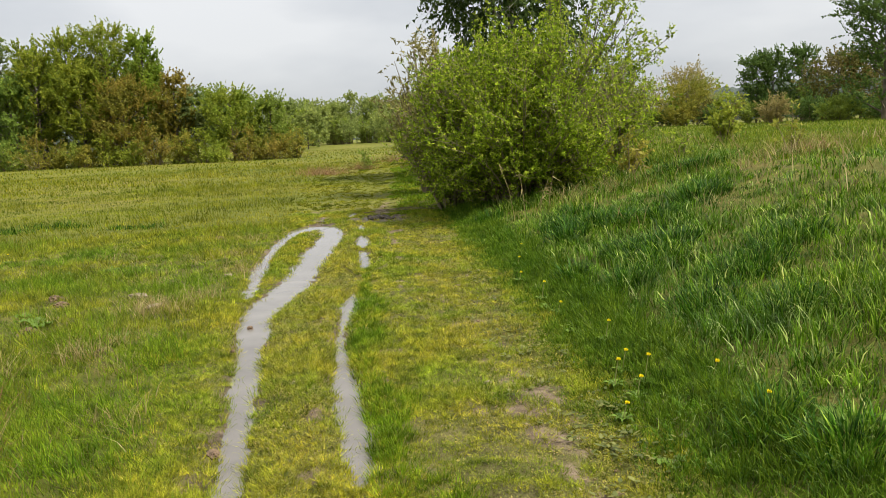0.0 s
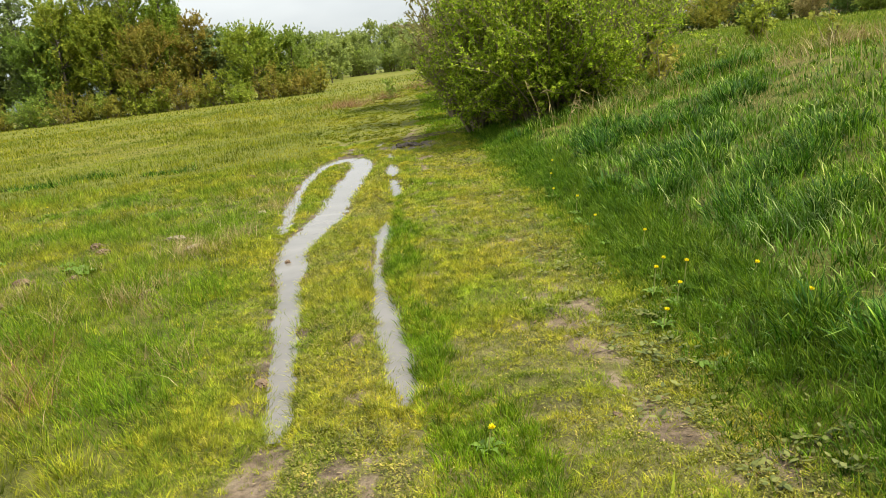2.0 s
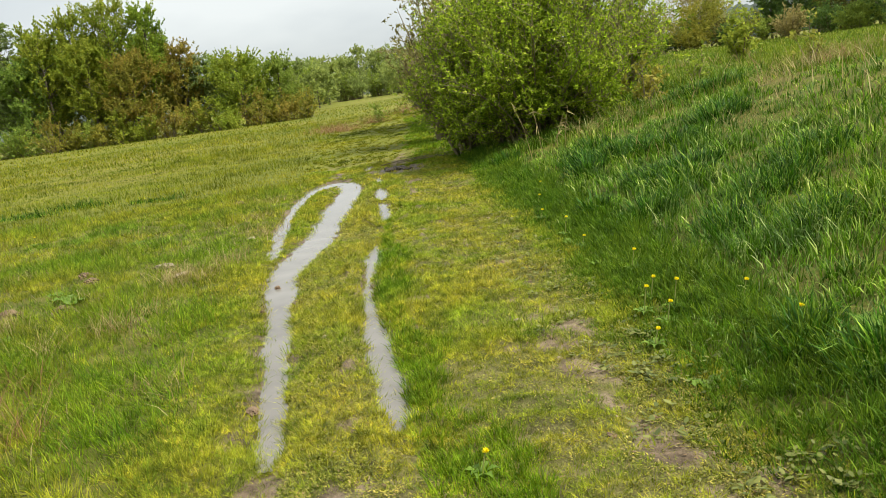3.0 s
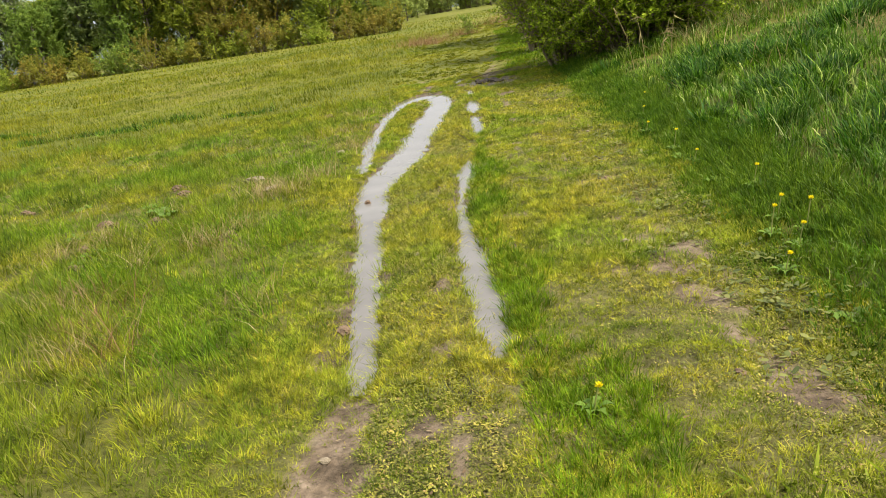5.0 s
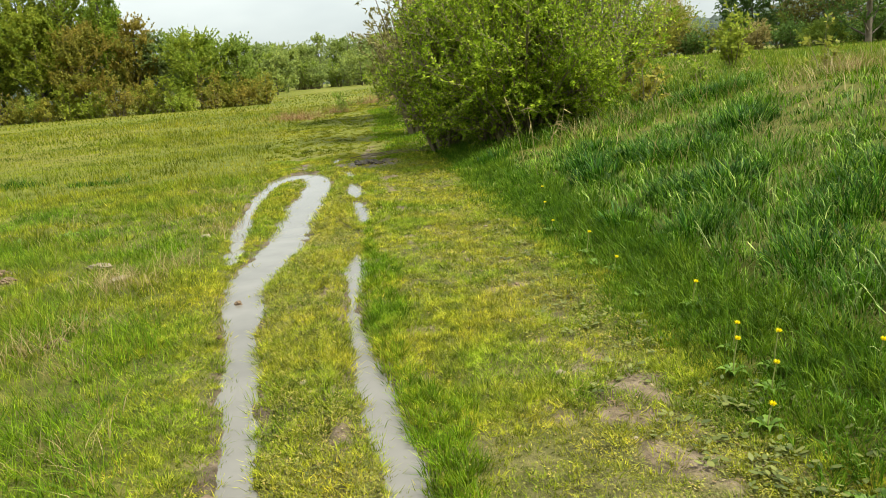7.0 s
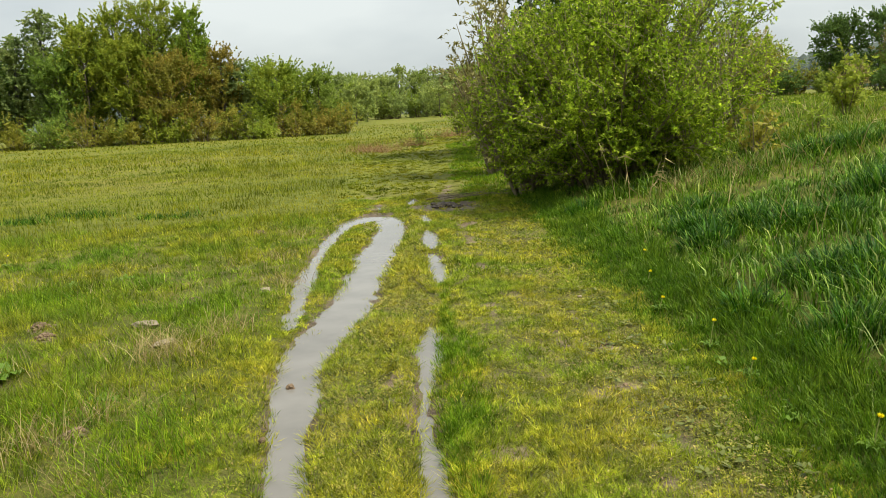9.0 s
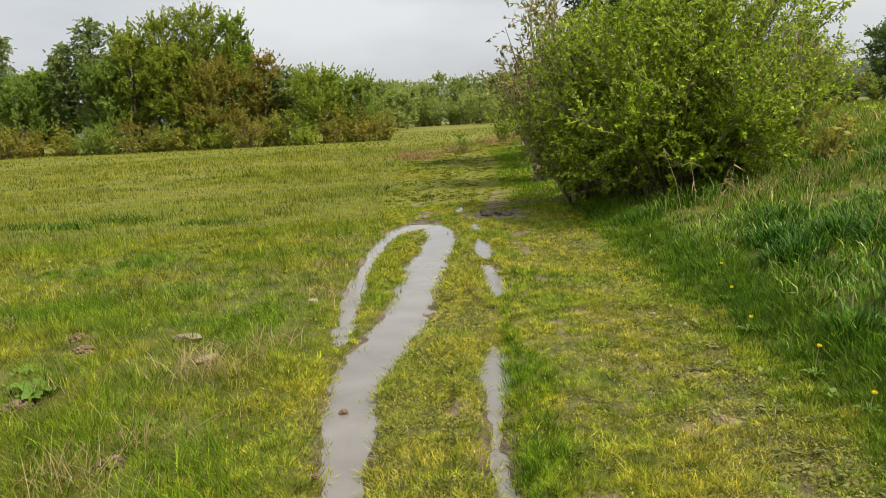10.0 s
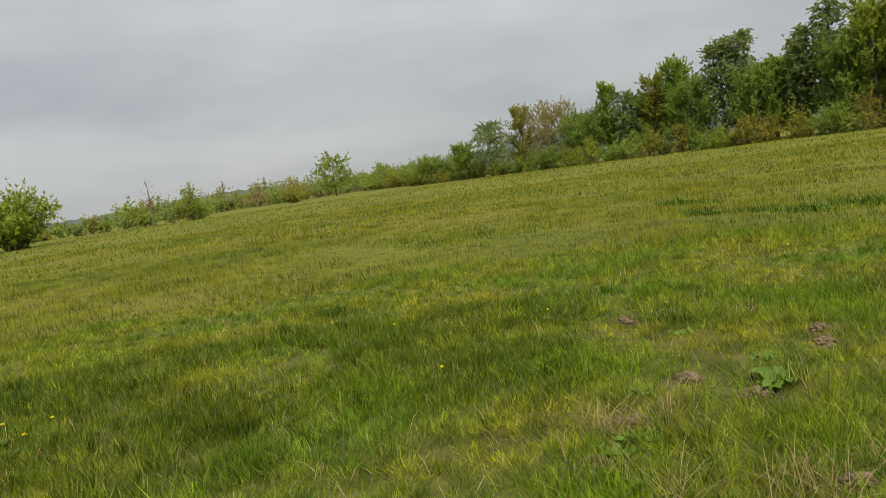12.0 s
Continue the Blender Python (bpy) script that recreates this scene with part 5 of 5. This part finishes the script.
def ridge(name, seed, dist, a0, a1, low, high, label):
    """A wooded ridge on the horizon, a solid strip with an uneven treetop line."""
    r = np.random.default_rng(seed)
    n = 240
    a = np.radians(np.linspace(a0, a1, n))
    top = low + (high - low) * vnoise(np.arange(n), np.zeros(n), 30, seed) + 2.2 * vnoise(np.arange(n), np.zeros(n), 3, seed + 1) + 2.0 * r.random(n)
    top = top * np.clip(np.minimum(np.arange(n), n - 1 - np.arange(n)) / 30, 0.05, 1)
    v = []
    for k, (d, f) in enumerate(((-12, 0.0), (-6, 0.62), (0, 1.0), (25, 0.9), (60, 0.0))):
        rr = dist + d + 3.0 * r.random(n)
        v.append(np.stack([rr * np.sin(a), rr * np.cos(a), top * f - (1 if f == 0 else 0)], 1))
    v = np.concatenate(v)
    i = (np.arange(4)[:, None] * n + np.arange(n - 1)[None]).ravel()
    sheet(name, tri_mesh(name, v, np.concatenate([np.stack([i, i + 1, i + n + 1], 1), np.stack([i, i + n + 1, i + n], 1)])), HILL, label, "ridge", "structure")


ridge("backdrop_ridge_west", 3, 620, -160, -58, 3, 9, "low wooded ridge on the horizon")
ridge("backdrop_wood_north", 5, 330, -60, 14, 7, 10, "line of distant woodland")
ridge("backdrop_hill_east", 6, 520, 12, 62, 16, 30, "wooded hill on the horizon")
ridge("backdrop_wood_south", 8, 300, 60, 205, 8, 13, "line of distant woodland")

# ---------------------------------------------------------------- small plants and things


def dandelion_parts():
    """One dandelion, built once: stem, flower head, toothed leaves."""
    r = np.random.default_rng(61)
    arc = np.array([[[0, 0, -0.02], [0.01, 0.005, 0.10], [0.025, 0.01, 0.20]]])
    stem = tri_mesh("stem", *tubes(arc, np.array([[0.0035, 0.003, 0.0025]]), 5))
    n = 90
    az, el = r.uniform(0, 2 * np.pi, n), r.uniform(0.05, 1.2, n)
    way = np.stack([np.cos(az) * np.cos(el), np.sin(az) * np.cos(el), np.sin(el) * 0.6], 1)
    head = tri_mesh("flower_head", *leaf_set(r, np.tile([0.025, 0.01, 0.20], (n, 1)), unit(way), np.full(n, 0.0145), 0.36))
    sets = []
    for k in range(7):
        a = k * 0.9 + r.normal(0, 0.2)
        ln = r.uniform(0.05, 0.09)
        t = np.linspace(0, 1, 6)
        mid = np.stack([np.cos(a) * ln * t, np.sin(a) * ln * t, 0.10 * t * (1.3 - t)], 1)
        wd = 0.014 * np.sin(np.pi * (0.12 + 0.85 * t)) * np.where(np.arange(6) % 2, 1.25, 0.7)
        sd = np.array([-np.sin(a), np.cos(a), 0])
        v = np.concatenate([mid - sd * wd[:, None], mid + np.array([0, 0, -0.004]), mid + sd * wd[:, None]])
        i = np.arange(5)
        tr = np.concatenate([np.stack([i + o, i + o + 1, i + o + 7], 1) for o in (0, 6)] + [np.stack([i + o, i + o + 7, i + o + 6], 1) for o in (0, 6)])
        sets.append((v, tr))
    rosette = tri_mesh("leaf_rosette", *merged(sets))
    return stem, head, rosette


HERBLEAF = leaf_material("fresh_herb_leaf", [(0, (0.095, 0.175, 0.017)), (1, (0.189, 0.294, 0.036))], None, 1.0, 0.35, 0.45, 0.3)
STALK = leaf_material("pale_green_stalk", [(0.0, (0.22, 0.26, 0.07)), (1.0, (0.34, 0.33, 0.12))], None, 1.0, 0.2)


def dandelion(x, y, top):
    """Placed so that its flower head stands at the given height."""
    z = float(ground_h(x, y))
    d = thing("dandelion", "yellow dandelion in flower among grass", "flower", x, y, z, "dandelions")
    part("stem", stem_me, STALK, d)
    part("flower_head", head_me, YELLOW, d, "bright yellow flower head")
    part("leaf_rosette", rose_me, HERBLEAF, d, "toothed green leaves")
    d.scale = (1, 1, 1)
    s = max(0.5, (top - z) / 0.20)
    for o in d.children:
        if o.name.startswith(("stem", "flower")):
            o.location.z = (s - 1) * 0.20 if o.name.startswith("flower") else 0
            o.scale.z = s if o.name.startswith("stem") else 1.0
    return d


stem_me, head_me, rose_me = dandelion_parts()
SPOTS = [(0.685, 4.32, 0.43), (0.46, 3.875, 0.30), (0.398, 6.73, 0.40), (0.646, 5.22, 0.41), (0.419, 9.0, 0.40), (0.461, 6.2, 0.27), (0.60, 4.15, 0.36),
         (0.52, 4.35, 0.40), (0.62, 4.6, 0.38), (1.05, 3.55, 0.45), (0.98, 4.05, 0.46), (-0.47, 2.71, 0.16), (0.33, 8.3, 0.3), (0.28, 7.6, 0.28),
         (-0.85, 17.0, 0.22), (-1.1, 19.0, 0.22), (-5.9, 5.6, 0.16), (-6.6, 7.2, 0.17), (-7.6, 6.2, 0.18), (-7.4, 3.3, 0.2), (-7.2, 3.1, 0.18), (-7.5, 3.0, 0.22),
         (-6.4, 10.5, 0.18), (-9.4, 8.3, 0.2)]
for x, y, t in SPOTS:
    dandelion(x, y, t - 0.17 * (t > 0.25))


def dock_plant(seed, x, y, size, count):
    """A dock or plantain rosette: broad arching leaves with a rib, each a part."""
    r = np.random.default_rng(seed)
    d = thing("dock_plant", "broad-leaved dock rosette on bare earth", "weed", x, y, float(ground_h(x, y)), "dock plants")
    for k in range(count):
        a, ln = k * 2.4 + r.normal(0, 0.2), size * r.uniform(0.6, 1.15)
        t = np.linspace(0, 1, 8)
        rise = r.uniform(0.5, 1.1)
        mid = np.stack([np.cos(a) * ln * t, np.sin(a) * ln * t, ln * rise * (t - 0.72 * t ** 2)], 1)
        wd = (0.17 * ln * np.sin(np.pi * np.clip(t * 0.86 + 0.10, 0, 1)) ** 0.8 * r.uniform(0.8, 1.1))[:, None]
        sd = np.array([-np.sin(a), np.cos(a), 0.0])
        wave = 0.012 * np.sin(t * 14 + k)[:, None] * np.array([0, 0, 1.0])
        v = np.concatenate([mid - sd * wd + wave, mid - np.array([0, 0, 0.1]) * wd, mid + sd * wd - wave])
        i = np.arange(7)
        tr = np.concatenate([np.stack([i + o, i + o + 1, i + o + 9], 1) for o in (0, 8)] + [np.stack([i + o, i + o + 9, i + o + 8], 1) for o in (0, 8)])
        part("leaf", tri_mesh("leaf", v, tr), HERBLEAF, d)
    return d


for i, (x, y, s_, c_) in enumerate([(-3.95, 6.6, 0.26, 11), (-3.97, 5.35, 0.17, 8), (-3.72, 5.1, 0.16, 7), (-4.5, 6.1, 0.15, 8), (-4.0, 5.55, 0.18, 9), (-5.2, 7.3, 0.15, 8),
                                    (1.25, 3.2, 0.22, 8), (1.05, 3.0, 0.2, 7), (-3.1, 6.2, 0.13, 7), (-4.3, 7.0, 0.14, 7), (0.55, 3.3, 0.14, 7), (0.52, 5.6, 0.13, 7), (-6.3, 6.8, 0.14, 7),
                                    (0.42, 6.4, 0.12, 6), (-9.9, 6.5, 0.22, 9), (-5.0, 9.3, 0.18, 8), (-4.6, 9.6, 0.16, 8)]):
    dock_plant(600 + i, x, y, 0.72 * s_, c_)


def dry_tuft(seed, x, y, height, spread, count, mat, label):
    r = np.random.default_rng(seed)
    px, py = spread * r.normal(0, 0.35, count), spread * r.normal(0, 0.35, count)
    g = float(ground_h(x, y))
    v, t = blades(r, px, py, height * r.uniform(0.4, 1.1, count), np.full(count, 0.003 + 0.0006 * y / 3), 1.0, 3, 0.0, np.full(count, -0.01))
    top = thing("dry_grass_tuft", label, "grass tuft", x, y, g, "dry tufts")
    tagged(part("blade_tuft", tri_mesh("blade_tuft", v, t), mat, top), kind="stuff")


for i, (x, y, h, s_, c_) in enumerate([(-4.25, 5.55, 0.24, 0.3, 130), (-4.1, 5.85, 0.3, 0.2, 60), (-3.45, 5.1, 0.34, 0.2, 60), (-2.85, 7.5, 0.24, 0.35, 130), (-3.0, 6.9, 0.30, 0.4, 150), (-2.95, 5.9, 0.26, 0.35, 120), (-3.1, 5.5, 0.3, 0.3, 110), (-2.7, 5.2, 0.2, 0.25, 80),
                                       (-3.25, 7.25, 0.2, 0.3, 80), (-3.6, 8.4, 0.2, 0.3, 80), (-2.9, 9.2, 0.22, 0.4, 110), (-3.3, 10.4, 0.2, 0.4, 90), (-3.5, 4.4, 0.26, 0.3, 100), (-2.3, 4.2, 0.2, 0.25, 70),
                                       (-3.0, 3.6, 0.28, 0.25, 90), (-3.4, 12.0, 0.22, 0.5, 110), (-5.1, 8.1, 0.2, 0.5, 90)]):
    dry_tuft(640 + i, x, y, h, s_, c_, DRY, "straw-coloured dry grass tuft in the meadow")
for i, (x, y, h, s_, c_) in enumerate([(-3.25, 4.0, 0.13, 0.3, 120), (-2.78, 3.68, 0.40, 0.3, 34), (-3.1, 4.3, 0.36, 0.3, 34), (-3.4, 4.5, 0.3, 0.3, 40), (-5.2, 32.2, 0.65, 1.5, 420), (-4.2, 35.8, 0.6, 1.0, 260), (-6.0, 33.5, 0.5, 1.2, 220), (-3.2, 44.0, 0.6, 1.6, 260), (-2.4, 50.0, 0.8, 2.0, 320), (4.9, 11.3, 0.35, 0.4, 90), (5.6, 12.4, 0.4, 0.4, 90)]):
    dry_tuft(670 + i, x, y, h, s_, c_, REDDRY, "rust-brown dry stems of last year's weeds")
for i, (x, y, h, s_, c_) in enumerate([(2.6, 8.6, 0.26, 0.35, 60), (3.6, 10.2, 0.34, 0.4, 90), (4.3, 11.2, 0.38, 0.45, 120), (4.9, 11.6, 0.42, 0.4, 130), (5.3, 12.2, 0.42, 0.45, 120), (1.5, 11.9, 0.5, 0.4, 90), (2.2, 11.9, 0.45, 0.4, 80)]):
    dry_tuft(690 + i, x, y, h, s_, c_, DRY, "bleached dry grass tuft on the bank")


def dry_reed(seed, x, y, height, lean):
    """A dead reed stalk with a few hanging leaves."""
    r = np.random.default_rng(seed)
    top = thing("dry_reed", "bleached dead reed stalk before the willow", "reed", x, y, float(ground_h(x, y)), "dead reeds")
    arc = np.array([[[0, 0, -0.05], [lean * 0.4, 0, height * 0.55], [lean, r.normal(0, 0.05), height]]])
    part("stalk", tri_mesh("stalk", *tubes(arc, np.array([[0.0045, 0.004, 0.002]]), 5)), DRY, top)
    k = 5
    f = r.uniform(0.35, 1.0, k)
    base = np.stack([lean * f ** 1.5, np.zeros(k), height * f], 1)
    way = unit(np.stack([r.normal(0, 0.7, k), r.normal(0, 0.7, k), r.uniform(-0.9, 0.3, k)], 1))
    for q in range(k):
        part("dry_leaf", tri_mesh("dry_leaf", *leaf_set(r, base[q:q + 1], way[q:q + 1], np.full(1, 0.17), 0.11)), DRY, top)


for i, (x, y, h, l_) in enumerate([(0.75, 11.45, 0.7, -0.08), (0.6, 11.4, 0.85, -0.22), (0.95, 11.5, 0.55, 0.16), (1.1, 11.6, 0.6, 0.1), (0.85, 11.3, 0.45, 0.25),
                                   (2.6, 11.6, 0.6, -0.25), (3.2, 11.2, 0.55, 0.3), (3.9, 11.4, 0.5, -0.25)]):
    dry_reed(700 + i, x, y, h, l_)


MUD = rough_material("wet_dark_mud", [(0.3, (0.028, 0.02, 0.014)), (0.7, (0.075, 0.055, 0.04))], 0.08, 0.015, 0.6, 0.7)


def lump_mesh(name, seed, sx, sy, sz, rough):
    bm = bmesh.new()
    bmesh.ops.create_icosphere(bm, subdivisions=3, radius=1.0)
    for v in bm.verts:
        k = 1 + rough * noise.noise(v.co * 1.7 + Vector((seed, 0, 0))) + 0.5 * rough * noise.noise(v.co * 5 + Vector((0, seed, 0)))
        v.co = Vector((v.co.x * sx * k, v.co.y * sy * k, v.co.z * sz * k))
    return bm_mesh(name, bm)


def clod(name, label, category, seed, x, y, sx, sy, sz, mat, lift=0.0, group=""):
    ob = new(name, lump_mesh(name, seed, sx, sy, sz, 0.35))
    ob.data.materials.append(mat)
    ob.location = (x, y, float(ground_h(x, y)) + lift)
    ob.rotation_euler = (0, 0, seed)
    return tagged(ob, label, category, group)


def molehill(seed, x, y, radius):
    """A low crumbled heap: a rough mound under loose clods of many sizes."""
    r = np.random.default_rng(900 + seed)
    bm = bmesh.new()
    g0 = float(ground_h(x, y))
    for k in range(46):
        a, d = r.uniform(0, 2 * np.pi), radius * 0.95 * math.sqrt(r.random())
        s_ = float(r.uniform(0.006, 0.022) * (1.25 - 0.5 * d / radius))
        px, py = d * math.cos(a), d * math.sin(a)
        hz = 0.030 * max(0.0, 1 - (d / radius) ** 2) + float(ground_h(x + px, y + py)) - g0
        made = bmesh.ops.create_icosphere(bm, subdivisions=1, radius=s_)
        for v in made["verts"]:
            j = 1 + 0.5 * noise.noise(v.co * (1.1 / s_) + Vector((k, seed, 0)))
            v.co = Vector((v.co.x * j + px, v.co.y * j + py, v.co.z * j * 0.8 + hz + 0.2 * s_))
    core = bmesh.ops.create_icosphere(bm, subdivisions=2, radius=1.0)
    for v in core["verts"]:
        j = radius * (0.75 + 0.3 * noise.noise(v.co * 2.0 + Vector((seed, 0, 0))))
        v.co = Vector((v.co.x * j, v.co.y * j * 0.85, v.co.z * 0.028))
    ob = new("molehill", bm_mesh("molehill", bm))
    ob.data.materials.append(EARTH)
    ob.location = (x, y, g0)
    tagged(ob, "low crumbly brown molehill in the grass", "molehill", "molehills")


for i, (x, y, r_) in enumerate(MOLES):
    molehill(i, x, y, 0.72 * r_)
clod("field_stone", "flat pale sandstone lying in the meadow", "stone", 3.1, -3.53, 7.72, 0.115, 0.06, 0.03, STONE, 0.02)
clod("field_stone", "small pale sandstone half sunk in grass", "stone", 4.2, -3.18, 7.22, 0.09, 0.05, 0.02, STONE, 0.01)
clod("field_stone", "small weathered stone in short grass", "stone", 5.7, -2.95, 8.9, 0.06, 0.05, 0.02, STONE, 0.01)
clod("puddle_clod", "small dark clod standing in the puddle", "clod", 6.1, -2.09, 6.42, 0.028, 0.022, 0.022, EARTH, 0.022)
clod("puddle_clod", "tiny dark clod standing in the puddle", "clod", 7.1, -2.02, 5.62, 0.016, 0.014, 0.014, EARTH, 0.025)
clod("puddle_clod", "dark clod at the puddle's edge", "clod", 8.2, -1.62, 3.75, 0.05, 0.03, 0.02, EARTH, 0.01)
r_mud = np.random.default_rng(78)
for i in range(16):
    x, y, s_ = float(-1.6 + r_mud.normal(0, 0.22)), float(14.3 + r_mud.normal(0, 0.3)), float(r_mud.uniform(0.03, 0.075))
    clod("mud_clod", "dark wet clod of churned track mud", "clod", 20 + i, x, y, s_, s_ * 0.8, s_ * 0.6, MUD, s_ * 0.2, "mud clods")
r_cl = np.random.default_rng(77)
for i in range(46):
    y = float(r_cl.uniform(2.4, 8.5))
    x = float(np.interp(y, RUT_Y, RUT_R if i % 2 else RUT_L) + r_cl.normal(0.05, 0.22))
    if puddle_reach(np.array(x), np.array(y))[0] > 1.3:
        s_ = float(r_cl.uniform(0.008, 0.026))
        clod("pebble", "small grey-brown pebble on the worn rut", "pebble", i * 0.7, x, y, s_, s_ * 0.8, s_ * 0.5, STONE if i % 3 else EARTH, s_ * 0.2, "pebbles")


def fallen_branch(seed, x, y, length, angle):
    """A cut leafless branch lying on the ground with side twigs."""
    r = np.random.default_rng(seed)
    ca, sa = math.cos(radians(angle)), math.sin(radians(angle))
    t = np.linspace(0, 1, 6)
    main = np.stack([ca * length * t + 0.03 * r.normal(size=6), sa * length * t + 0.03 * r.normal(size=6), 0.04 + 0.05 * np.sin(np.pi * t)], 1)
    top = thing("fallen_branch", "bare fallen branch lying across the muddy rut", "branch", x, y, float(ground_h(x, y)) + 0.01, "fallen branches")
    part("stem", tri_mesh("stem", *tubes(main[None], (0.009 * (1 - 0.75 * t))[None], 6)), TWIG, top)
    for k in range(5):
        p = main[1 + k % 4]
        a = radians(angle) + r.choice([-1, 1]) * r.uniform(0.4, 0.9)
        e = p + np.array([math.cos(a), math.sin(a), r.uniform(0.0, 0.25)]) * length * r.uniform(0.2, 0.4)
        part("twig", tri_mesh("twig", *tubes(np.stack([p, e])[None], np.array([[0.004, 0.0015]]), 4)), TWIG, top)


fallen_branch(1, -2.0, 15.0, 1.5, 12)
fallen_branch(2, -1.5, 15.3, 1.2, -8)
fallen_branch(3, -1.75, 14.8, 0.9, 25)
